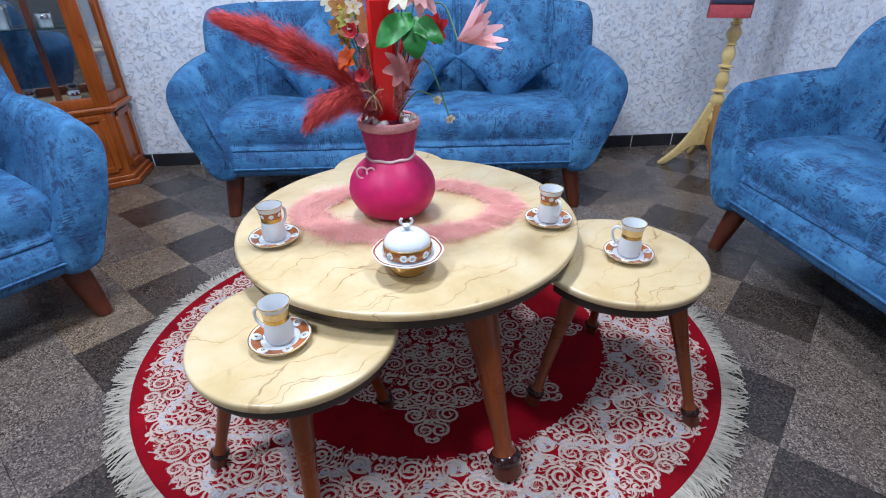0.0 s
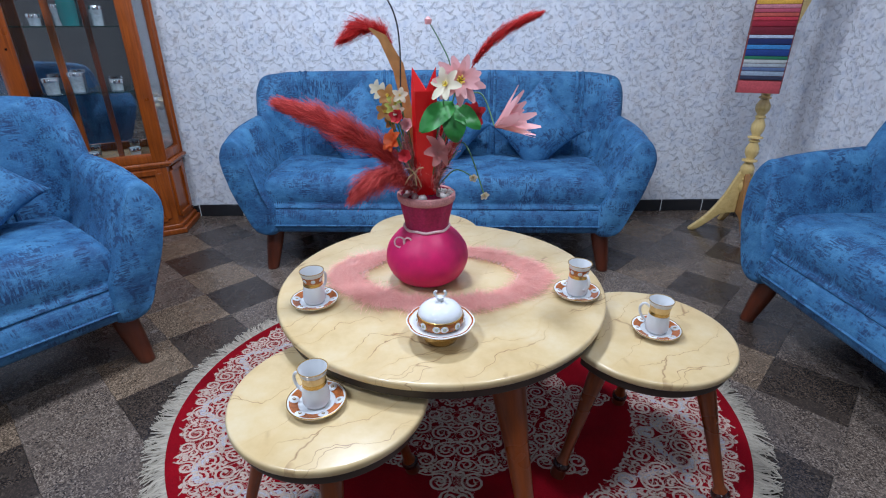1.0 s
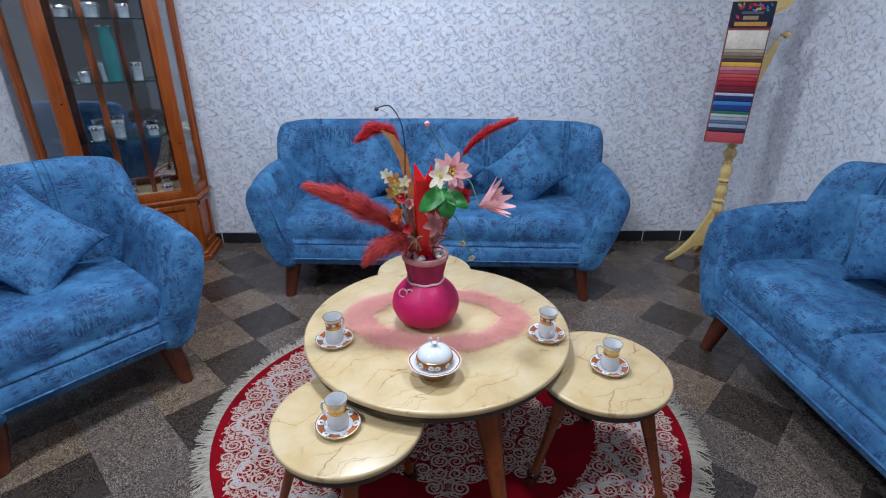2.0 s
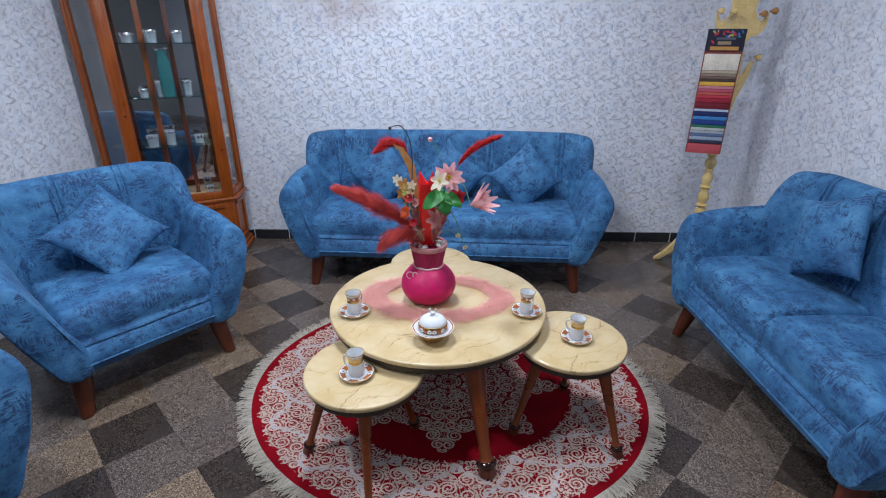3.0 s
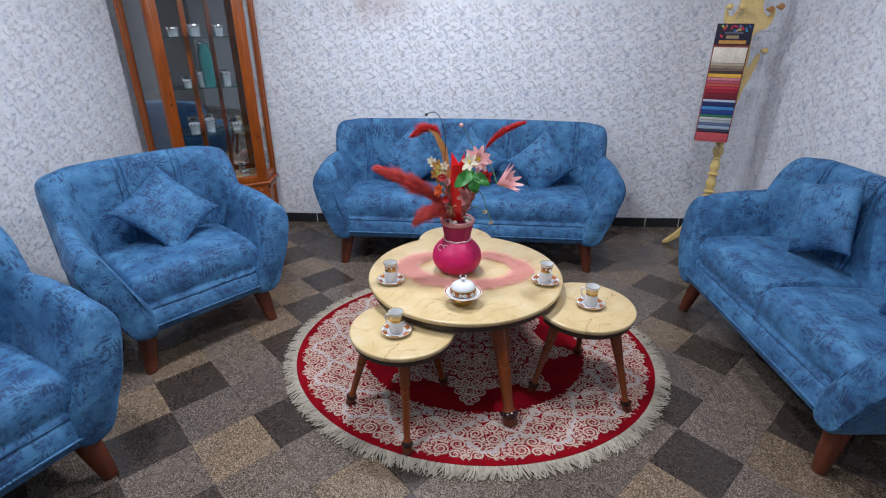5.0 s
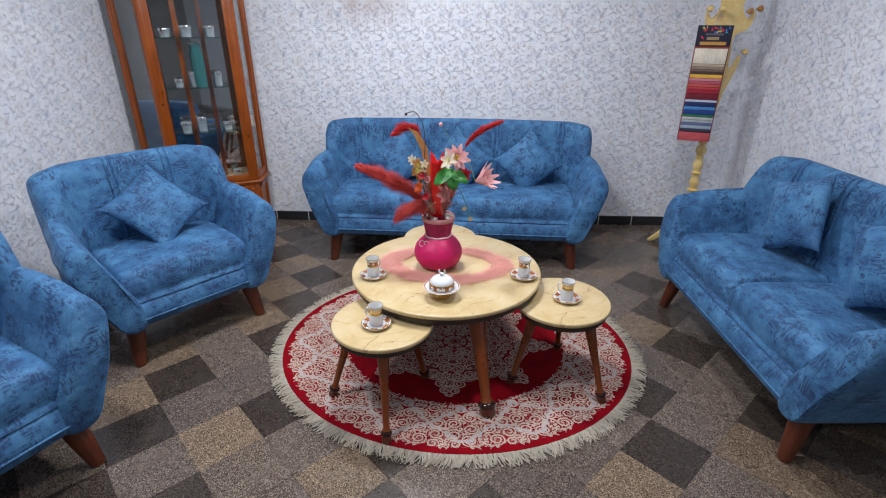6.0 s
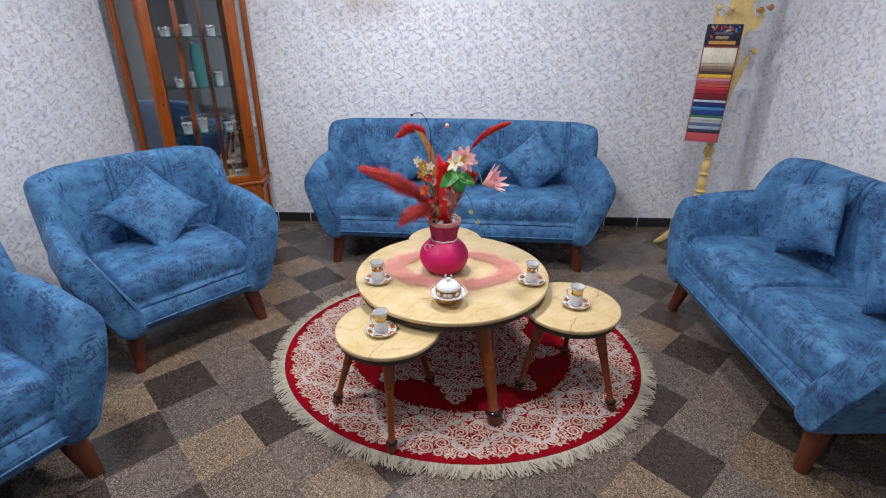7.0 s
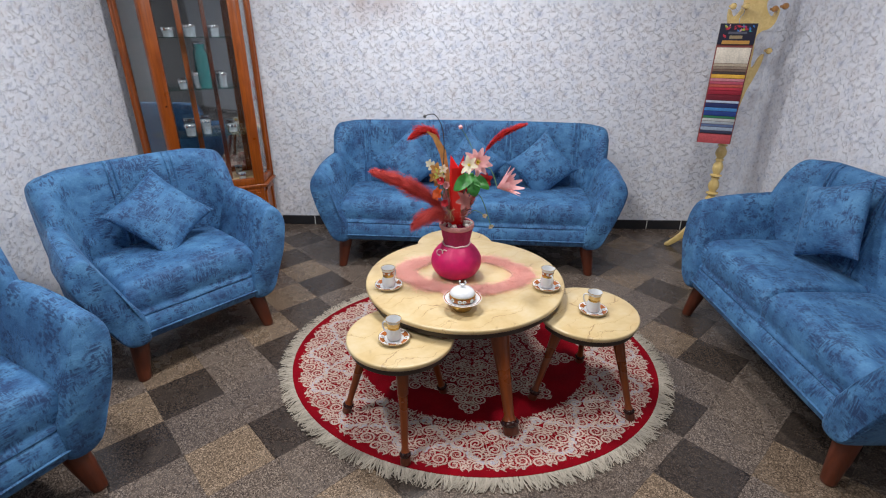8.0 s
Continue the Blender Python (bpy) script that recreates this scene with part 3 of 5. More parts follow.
def arm(F, s):
    """A flared arm: broad sloping inner face, narrow rounded ridge, bulging outer side."""
    def top(v):
        return ARM_TOP + 0.045 * min(1.0, max(0.0, v) / 0.35)
    rings = []
    for v, k in ((-0.048, 0.82), (-0.043, 0.92), (-0.028, 0.98), (0.004, 1.0), (0.05, 1.0), (0.12, 1.0), (0.2, 1.0), (0.28, 1.0), (0.36, 1.0), (0.44, 1.0), (0.5, 1.0), (0.56, 0.98), (0.6, 0.93), (0.625, 0.8)):
        T = top(v)
        if v > 0.44:
            T -= 0.5 * (v - 0.44)
        lean = 0.055 * max(0.0, 1 - (v + 0.048) / 0.27) ** 2
        out = [(-0.062, 0.205), (0.03, 0.205), (0.092, 0.32), (0.146, 0.45), (0.174, 0.535), (0.174, 0.585), (0.155, T - 0.022), (0.122, T), (0.088, T - 0.010), (0.055, T - 0.06), (0.015, 0.50), (-0.022, 0.41), (-0.062, 0.32)]
        ring = []
        for p in spline([(x, 0, z) for x, z in out], 60, True):
            back = min(1.0, max(0.0, (v - 0.12) / 0.42))
            x = 0.05 + (p.x - 0.05) * k - 0.05 * back * back * (3 - 2 * back) * max(0.0, p.x / 0.17)
            z = 0.43 + (p.z - 0.43) * (0.55 + 0.45 * k)
            dv = lean * max(0.0, (z - 0.42)) / 0.22
            soft = 0.004 * noise.noise(Vector((s * 3 + x * 9, v * 8, z * 8)))
            ring.append((s * (F + x + soft), v + dv, z + soft * 0.6))
        rings.append(ring)
    return grid_loft(rings)


def back_half(F):
    return F + 0.128


def backrest(F):
    """A leaning back whose ends turn forward into short wings that run down to the arms."""
    B = back_half(F)
    middle = [(0.44, 0.26), (0.445, 0.42), (0.47, 0.60), (0.50, -0.06), (0.522, -0.014), (0.553, 0.0), (0.592, -0.018), (0.622, -0.10), (0.645, 0.5), (0.63, 0.21), (0.53, 0.21)]
    wing = [(0.315, 0.26), (0.315, 0.42), (0.325, 0.60), (0.365, -0.165), (0.425, -0.06), (0.49, -0.012), (0.565, -0.03), (0.605, -0.12), (0.638, 0.5), (0.63, 0.21), (0.47, 0.21)]
    rings = []
    n = 56
    for i in range(n + 1):
        f = -1 + 2 * i / n
        x = B * math.copysign(1 - (1 - abs(f)) ** 1.6, f)
        zt = 0.900 - 0.012 * (x / B) ** 2
        over = max(0.0, (abs(x) - (B - 0.065)) / 0.065)
        zt -= 0.055 * (1 - math.sqrt(max(0.0, 1 - over * over)))
        g = min(1.0, max(0.0, (abs(x) - (B - 0.17)) / 0.14))
        g = g * g * (3 - 2 * g)
        thin = 0.02 * over ** 3
        out = []
        for (y0, z0), (y1, z1) in zip(middle, wing):
            z0, z1 = (zt + z0 if z0 <= 0 else z0), (zt + z1 if z1 <= 0 else z1)
            y = y0 + (y1 - y0) * g
            out.append((0, y + (thin if y < 0.5 else -thin), z0 + (z1 - z0) * g))
        ring = []
        for p in spline(out, 54, True):
            soft = 0.0035 * noise.noise(Vector((x * 6, p.y * 8, p.z * 7)))
            ring.append((x * (0.94 + 0.06 * min(1.0, max(0.0, p.z - 0.2) / 0.6)), p.y + soft, p.z + soft * 0.5))
        rings.append(ring)
    return grid_loft(rings)


def rail(F):
    """The box under the seat: a front band with a sloping upper face and a corded edge."""
    rings = []
    for x, k in ((-1, 0.9), (-0.995, 1), (-0.5, 1), (0, 1), (0.5, 1), (0.995, 1), (1, 0.9)):
        out = [(0.0, 0.205), (-0.028, 0.212), (-0.040, 0.245), (-0.034, 0.285), (-0.016, 0.318), (0.02, 0.328), (0.3, 0.325), (0.60, 0.325), (0.62, 0.3), (0.62, 0.22), (0.3, 0.2), (0.05, 0.198)]
        rings.append([(x * (F + 0.005 - max(0.0, p.z - 0.22) * 0.3), 0.3 + (p.y - 0.3) * (0.98 + 0.02 * k), p.z) for p in spline([(0, y, z) for y, z in out], 44, True)])
    return grid_loft(rings)


def seam_line(F, u):
    """A line up the front of the back and over its top edge."""
    side = [(0.447, 0.44), (0.455, 0.52), (0.4695, 0.60), (0.486, 0.72), (0.4985, 0.838), (0.508, 0.866), (0.5215, 0.887), (0.54, 0.898)]
    return spline([(u, y, z - 0.012 * (u / back_half(F)) ** 2) for y, z in side], 26)


def sofa(name, m, F, cushions, seams, label, category, group=""):
    e = thing(name, m, label, category, group)
    part("seat_frame", rail(F), VELVET, e)
    part("backrest", backrest(F), VELVET, e)
    for u in seams:
        for d in (-0.015, 0.015):
            part("seam", tube(seam_line(F, u + d), 0.0085, 8), VELVET, e, "raised double seam")
    for s in (-1, 1):
        part("armrest", arm(F, s), VELVET, e)
    rail_line = [(-F - 0.012, -0.044, 0.243), (-F + 0.04, -0.0415, 0.247), (0, -0.0405, 0.248), (F - 0.04, -0.0415, 0.247), (F + 0.012, -0.044, 0.243)]
    part("piping", tube(spline(rail_line, 40), 0.0055, 6), VELVET, e, "corded edge")
    for s in (-1, 1):
        edge = [(0.030, -0.040, 0.225), (0.083, -0.036, 0.32), (0.131, -0.024, 0.44), (0.160, -0.002, 0.53), (0.160, 0.016, 0.58), (0.146, 0.042, 0.625), (0.142, 0.09, 0.645), (0.140, 0.17, 0.660), (0.133, 0.26, 0.672), (0.122, 0.33, 0.680)]
        part("piping", tube(spline([(s * (F + x), y, z) for x, y, z in edge], 60), 0.006, 6), VELVET, e, "corded edge")
    w = (F - 0.004) / cushions
    for i in range(cushions):
        x = -F + 0.004 + w * (2 * i + 1)
        part("seat_cushion", cushion(x, w, 0.15 if cushions == 1 else 0.06), VELVET, e)
    for sx in (-1, 1):
        for y, out in ((0.05, -0.045), (0.55, 0.03)):
            a, b = Vector((sx * (F - 0.03), y, 0.215)), Vector((sx * F, y + out, 0.0))
            rings = []
            for f, r in ((0, 0.045), (0.5, 0.038), (0.93, 0.0285), (0.985, 0.027), (1, 0.024)):
                p = a.lerp(b, f)
                rings.append([(p.x + r * math.cos(math.pi * k / 8), p.y + r * 0.9 * math.sin(math.pi * k / 8), p.z) for k in range(16)])
            part("leg", grid_loft(rings), LEG_WOOD, e, "reddish tapered wooden leg")
    return e


def pillow(m, size, label, group):
    e = thing("throw_pillow", m, label, "pillow", group)
    bm = bmesh.new()
    n = 22
    sides = []
    for sgn in (1, -1):
        rows = []
        for j in range(n + 1):
            row = []
            for i in range(n + 1):
                x, y = math.sin((-1 + 2 * i / n) * math.pi / 2), math.sin((-1 + 2 * j / n) * math.pi / 2)
                z = sgn * 0.068 * (max(0.0, (1 - x * x) * (1 - y * y))) ** 0.50
                z += 0.006 * noise.noise(Vector((x * 1.7, y * 1.7, sgn))) * (1 - x * x) * (1 - y * y)
                px = x * (1 - 0.13 * (1 - y * y) ** 0.8) * size / 2
                py = y * (1 - 0.13 * (1 - x * x) ** 0.8) * size / 2
                row.append((px, py, z))
            rows.append(row)
        sides.append(rows)
    for rows in sides:
        vs = [[bm.verts.new(p) for p in row] for row in rows]
        for j in range(n):
            for i in range(n):
                bm.faces.new((vs[j][i], vs[j][i + 1], vs[j + 1][i + 1], vs[j + 1][i]))
    bmesh.ops.remove_doubles(bm, verts=bm.verts[:], dist=0.0004)
    part("pillow_cover", bm, VELVET, e)
    return e


SOFA_M = pose(-0.293, 1.455, 0, 0, 0, 0)
CHAIR_M = pose(-1.516, 0.439, 0, 0, 0, -36.7 + 90)
CHAIR2_M = pose(-1.615, -0.686, 0, 0, 0, -23.3 + 90)
LOVE_M = pose(1.050, 0.433, 0, 0, 0, 184.7 + 90)
sofa("sofa", SOFA_M, 0.825, 2, (-0.72, -0.27, 0.28, 0.74), "three-seat sofa in mottled blue velvet on cherry wooden legs", "sofa")
sofa("armchair", CHAIR_M, 0.317, 1, (-0.10, 0.17), "mottled blue velvet armchair on tapered cherry legs beside the cabinet", "armchair", "armchairs")
sofa("armchair", CHAIR2_M, 0.317, 1, (-0.10, 0.17), "mottled blue velvet armchair partly out of view, nearer the rug's edge", "armchair", "armchairs")
sofa("loveseat", LOVE_M, 0.578, 2, (-0.48, -0.15, 0.18, 0.5), "two-seat sofa in mottled blue velvet on cherry wooden legs", "sofa")


def lean_pillow(base, u, v, z, size, tilt, spin, label, yaw=0):
    """A pillow leaning on a backrest; spin turns it in its own plane."""
    pillow(base @ pose(u, v, z, 90 - tilt, 0, yaw) @ pose(0, 0, 0, 0, 0, spin), size, label, "blue throw pillows")


P_LABEL = "blue velvet throw pillow leaning on the %s"
lean_pillow(SOFA_M, -0.42, 0.365, 0.632, 0.355, 15, 38, P_LABEL % "sofa's backrest")
lean_pillow(SOFA_M, 0.03, 0.365, 0.632, 0.355, 15, 50, P_LABEL % "sofa's backrest")
lean_pillow(SOFA_M, 0.51, 0.365, 0.632, 0.355, 15, 41, P_LABEL % "sofa's backrest")
lean_pillow(CHAIR_M, 0.02, 0.345, 0.645, 0.37, 40, 34, P_LABEL % "armchair's backrest")
lean_pillow(LOVE_M, -0.24, 0.375, 0.70, 0.36, 13, 22, P_LABEL % "loveseat's backrest")
lean_pillow(LOVE_M, 0.33, 0.37, 0.70, 0.36, 13, 26, P_LABEL % "loveseat's backrest")


# ---- display cabinet in the corner ----
def cabinet():
    """Local x runs along the front, y to the back; the sides are canted."""
    right, left = Vector((-1.811, 1.906)), Vector((-2.283, 1.612))
    d = right - left
    m = Matrix.Translation((*left, 0)) @ Matrix.Rotation(math.atan2(d.y, d.x), 4, "Z")
    w = d.length
    e = thing("display_cabinet", m, "tall orange-brown wooden corner cabinet with glass door and canted glass sides", "cabinet")
    high, waist, cant = 2.05, 0.43, 0.19
    pl = [(0, 0), (w, 0), (w + 0.10, 0.22), (w + 0.09, 0.235), (-0.155, 0.235), (-0.165, 0.22)]

    def grown(k):
        cx, cy = w / 2, 0.12
        out = []
        for x, y in pl:
            r = math.hypot(x - cx, y - cy)
            out.append((cx + (x - cx) * (r + k) / r, cy + (y - cy) * (r + k) / r))
        return out
    part("plinth", plate(grown(0.035), 0.0, 0.035, plate(grown(0.018), 0.035, 0.06, None, 0.006), 0.008), CABINET_WOOD, e)
    part("base", plate(grown(0.0), 0.06, waist - 0.03, None, 0.002), CABINET_WOOD, e)
    part("waist_moulding", plate(grown(0.02), waist - 0.03, waist, plate(grown(0.03), waist - 0.018, waist - 0.006, None, 0.003), 0.006), CABINET_WOOD, e)
    part("cornice", plate(grown(0.03), high, high + 0.06, None, 0.01), CABINET_WOOD, e)
    sides = ((pl[0], pl[1]), (pl[1], pl[2]), (pl[5], pl[0]))
    for (ax, ay), (bx, by) in sides:
        L = math.hypot(bx - ax, by - ay)
        t = Matrix.Translation((ax, ay, 0)) @ Matrix.Rotation(math.atan2(by - ay, bx - ax), 4, "Z")
        front = L > 0.4
        bm = bmesh.new()
        for sx, sz, x, z in ((L - 0.10, 0.03, L / 2, 0.10), (L - 0.10, 0.03, L / 2, waist - 0.055), (0.035, waist - 0.16, 0.045, 0.235), (0.035, waist - 0.16, L - 0.045, 0.235)):
            box(sx, 0.014, sz, (x, -0.004, z), 0.003, 1, bm)
        part("base_panel", bm, CABINET_WOOD, e).matrix_basis = t
        f = 0.058 if front else 0.032
        bm = bmesh.new()
        for sx, sz, x, z in ((f, high - waist, f / 2 + 0.002, (high + waist) / 2), (f, high - waist, L - f / 2 - 0.002, (high + waist) / 2), (L - 2 * f, 0.05, L / 2, waist + 0.026), (L - 2 * f, 0.06, L / 2, high - 0.031)):
            box(sx, 0.026, sz, (x, 0.008, z), 0.005, 2, bm)
        part("glass_door" if front else "side_frame", bm, CABINET_WOOD, e).matrix_basis = t
        pane = part("pane", box(L - 2 * f, 0.004, high - waist - 0.12, (L / 2, 0.01, (high + waist) / 2)), GLASS, e, "clear glass", False)
        pane.matrix_basis = t
        pane.visible_shadow = False
        if front:
            hinge = part("keyhole", lathe([(0.005, 0.0), (0.005, 0.004), (0.002, 0.005)], 14), FOOT_CAP, e, "dark keyhole")
            hinge.matrix_basis = t @ pose(0.03, -0.006, 1.02, 90, 0, 0)
    for x, y in (pl[0], pl[1]):
        part("corner_post", lathe([(0.016, waist), (0.016, high)], 16, (x, y + 0.012, 0)), CABINET_WOOD, e)
    for x, y in (pl[2], pl[5]):
        part("corner_post", box(0.024, 0.024, high - waist, (x, y, (high + waist) / 2), 0.008), CABINET_WOOD, e)
    part("mirror_back", box(w + 0.25, 0.006, high - waist, (w / 2 - 0.03, 0.228, (high + waist) / 2)), MIRROR, e, "mirrored back", False)
    # bars on the mirror; the darker one stands in for a reflected upright
    for x, wide, finish in ((w * 0.36, 0.034, CABINET_WOOD), (w * 0.64, 0.028, LEG_WOOD)):
        part("back_post", box(wide, 0.018, high - waist - 0.002, (x, 0.213, (high + waist) / 2), 0.004), finish, e)
    cx, cy = w / 2, 0.12
    for z in (0.80, 1.11, 1.43, 1.75):
        part("shelf", plate([(cx + (x - cx) * 0.86, cy + (y - cy) * 0.86) for x, y in pl], z, z + 0.006, None, 0.001), SHELF_GLASS, e, "clear glass shelf")
    part("cabinet_floor", plate([(cx + (x - cx) * 0.93, cy + (y - cy) * 0.93) for x, y in pl], waist + 0.001, waist + 0.008), wood("pale_cabinet_floor", (0.45, 0.28, 0.12), (0.62, 0.42, 0.22)), e, "pale wooden cabinet floor")
    rng = random.Random(3)
    for z in (0.44, 0.8065, 1.1165, 1.4365):
        for x in (0.14, 0.25, 0.41):
            r, h = rng.uniform(0.026, 0.04), rng.uniform(0.05, 0.10)
            tumbler = thing("glass_tumbler", m @ pose(x + rng.uniform(-0.02, 0.02), 0.08 + rng.uniform(0, 0.06), z), "silvered crystal tumbler with a bright rim on a cabinet shelf", "glass", "glassware")
            part("bowl", lathe([(r * 0.8, 0.0), (r * 0.85, h * 0.5), (r, h), (r * 0.93, h), (r * 0.78, h * 0.5), (r * 0.7, 0.006)], 20), CRYSTAL, tumbler)
            part("rim", band([(r * 1.005, h - 0.016), (r * 1.02, h), (r * 1.0, h + 0.001), (r * 0.99, h - 0.016)], 20), STEEL, tumbler, "silver rim band")

    vase_glass = thing("teal_vase", m @ pose(0.295, 0.10, 1.1165) @ Matrix.Diagonal((1.2, 1.2, 1.3, 1)), "slim teal glass vase on a cabinet shelf", "vase")
    part("bowl", lathe([(0.030, 0.0), (0.034, 0.03), (0.033, 0.16), (0.022, 0.19), (0.030, 0.215), (0.026, 0.214), (0.018, 0.19), (0.028, 0.15), (0.028, 0.01)], 24), TEAL_GLASS, vase_glass)
    part("rim", band([(0.0305, 0.212), (0.032, 0.217), (0.029, 0.219), (0.028, 0.214)], 24), STEEL, vase_glass, "silver rim band")


cabinet()


# ---- coat stand with the fabric swatches ----
def coat_stand():
    at = (1.44, 1.99)
    e = thing("coat_stand", pose(*at, 0, 0, 0, 0), "yellow varnished wooden coat stand with turned post and scrolled head", "coat stand")
    prof = [(0.02, 0.24)]
    z = 0.24
    for k, (r, h) in enumerate(((0.034, 0.07), (0.026, 0.02), (0.036, 0.085), (0.04, 0.02), (0.034, 0.09), (0.028, 0.018), (0.038, 0.02), (0.033, 0.09), (0.026, 0.02), (0.035, 0.08), (0.03, 0.02), (0.028, 0.06))):
        prof += [(0.021, z + 0.004), (r, z + h * 0.35), (r, z + h * 0.65), (0.021, z + h - 0.002)]
        z += h
    part("turned_post", lathe(prof + [(0.022, z)], 24), STAND_WOOD, e)
    for az, tone in ((172, STAND_WOOD), (262, KNOB_WOOD), (352, STAND_WOOD), (82, STAND_WOOD)):
        top = spline([(0.015, 0, 0.42), (0.05, 0, 0.33), (0.10, 0, 0.21), (0.17, 0, 0.10), (0.235, 0, 0.035), (0.262, 0, 0.012)], 16)
        low = spline([(0.265, 0, 0.0), (0.225, 0, 0.002), (0.16, 0, 0.05), (0.105, 0, 0.10), (0.06, 0, 0.115), (0.015, 0, 0.12)], 16)
        length = {172: 0.93, 262: 0.8, 352: 0.8, 82: 0.8}[az]
        leg = part("leg", plate([(p.x * length, p.z) for p in top + low], -0.014, 0.014, None, 0.004), tone, e)
        leg.matrix_basis = pose(0, 0, 0, 0, 0, az) @ pose(0, 0, 0, 90, 0, 0)
    # flat scrolled head board
    right = [(0.022, z - 0.02), (0.03, 0.95), (0.05, 1.06), (0.062, 1.12), (0.09, 1.20), (0.112, 1.28), (0.118, 1.34), (0.10, 1.33), (0.075, 1.27), (0.055, 1.27), (0.05, 1.36), (0.045, 1.44), (0.07, 1.475), (0.11, 1.49), (0.14, 1.53), (0.148, 1.60), (0.135, 1.59), (0.115, 1.56), (0.085, 1.58), (0.065, 1.63), (0.075, 1.70), (0.06, 1.78), (0.03, 1.83)]
    rs = [(p.x, p.z) for p in spline([(x, 0, zz) for x, zz in right], 90)]
    outline = rs + [(-x, zz) for x, zz in rs[::-1]]
    head = part("head_board", plate(outline, -0.012, 0.012), STAND_WOOD, e)
    head.matrix_basis = pose(0, 0, 0, 90, 0, 0)
    for x, zz in ((-0.15, 1.615), (-0.075, 1.615), (0.095, 1.60), (0.15, 1.615), (0.118, 1.365)):
        peg = part("peg", lathe([(0.008, 0.0), (0.008, 0.035), (0.017, 0.042), (0.019, 0.052), (0.014, 0.064), (0.004, 0.068)], 16), KNOB_WOOD if x > 0.05 and zz > 1.5 else STAND_WOOD, e, "round wooden peg")
        peg.matrix_basis = pose(x, -0.010, zz, 90, 0, 0)
    return at


coat_stand()


def swatch_card():
    a, b = Vector((1.228, 1.905)), Vector((1.418, 1.845))
    d = b - a
    w, h, z0 = d.length, 0.72, 0.80
    m = Matrix.Translation((*a, z0)) @ Matrix.Rotation(math.atan2(d.y, d.x), 4, "Z")
    e = thing("swatch_card", m, "hanging upholstery sample card with overlapping coloured fabric strips", "fabric samples")
    part("backing", box(w, 0.006, h, (w / 2, 0.004, h / 2), 0.001, 1), plain("card_maroon", (0.22, 0.05, 0.045), 0.7), e, "dark red card", False)
    rows = ((0.0, 0.060, (0.45, 0.07, 0.08)), (0.064, 0.085, (0.03, 0.035, 0.07)), (0.083, 0.108, (0.30, 0.36, 0.45)), (0.106, 0.126, (0.10, 0.14, 0.26)), (0.124, 0.146, (0.34, 0.37, 0.40)), (0.142, 0.165, (0.42, 0.43, 0.42)), (0.16, 0.18, (0.02, 0.14, 0.07)), (0.176, 0.212, (0.012, 0.04, 0.19)), (0.206, 0.232, (0.05, 0.20, 0.46)), (0.228, 0.262, (0.012, 0.022, 0.10)), (0.256, 0.278, (0.42, 0.48, 0.60)), (0.272, 0.315, (0.15, 0.008, 0.02)), (0.308, 0.34, (0.28, 0.012, 0.03)), (0.334, 0.358, (0.44, 0.03, 0.05)), (0.352, 0.375, (0.45, 0.08, 0.06)), (0.37, 0.395, (0.42, 0.07, 0.11)), (0.388, 0.412, (0.50, 0.19, 0.22)), (0.406, 0.438, (0.66, 0.36, 0.05)), (0.43, 0.45, (0.06, 0.04, 0.035)), (0.446, 0.465, (0.17, 0.11, 0.08)), (0.46, 0.482, (0.27, 0.20, 0.15)), (0.476, 0.50, (0.42, 0.34, 0.25)), (0.494, 0.585, (0.64, 0.57, 0.47)))
    for k, (lo, hi, col) in enumerate(rows):
        y = -0.003 - 0.0012 * (k % 2)
        hi = min(hi, rows[k + 1][0]) - 0.0012 if k + 1 < len(rows) else hi
        strip = box(w - 0.012, 0.006, hi - lo, (w / 2, y, (lo + hi) / 2), 0.0025, 2)
        part("fabric_strip", strip, plain("swatch_fabric", col, 0.85, grain=0.25, scale=120, bump=0.3), e)
    part("header", box(w, 0.010, 0.118, (w / 2, -0.004, h - 0.059), 0.001, 1), plain("header_navy", (0.012, 0.012, 0.03), 0.4), e, "dark printed header")
    rng = random.Random(8)
    for k in range(26):
        x, z = rng.uniform(0.012, w - 0.012), h - 0.118 + rng.choice((rng.uniform(0.075, 0.108), rng.uniform(0.03, 0.108)))
        if 0.04 < x < w - 0.04 and z < h - 0.045:
            continue
        s = rng.uniform(0.008, 0.018)
        bm = bmesh.new()
        ang = rng.uniform(0, 6.28)
        bm.faces.new([bm.verts.new((min(max(x + s * q * math.cos(ang + t), 0.003), w - 0.003), 0, min(z + s * q * math.sin(ang + t), h - 0.003))) for q, t in ((1, 0), (0.45, 1.7), (1, 3.1), (0.45, 4.6))])
        ob = part("print_patch", bm, plain("print_ink", rng.choice(((0.45, 0.03, 0.05), (0.35, 0.42, 0.06), (0.04, 0.16, 0.45), (0.02, 0.32, 0.34), (0.55, 0.30, 0.30), (0.42, 0.06, 0.30))), 0.4), e, "", False)
        ob.location = (0, -0.0096 - 0.0002 * (k % 4), 0)
    for z, x0, x1, hh, col in ((h - 0.052, 0.05, 0.15, 0.012, (0.10, 0.10, 0.13)), (h - 0.076, 0.06, 0.13, 0.018, (0.30, 0.22, 0.12)), (h - 0.105, 0.025, w - 0.025, 0.020, (0.50, 0.25, 0.06))):
        part("print_bar", box(x1 - x0, 0.001, hh, ((x0 + x1) / 2, -0.0102, z)), plain("bar_ink", col, 0.4), e, "", False)
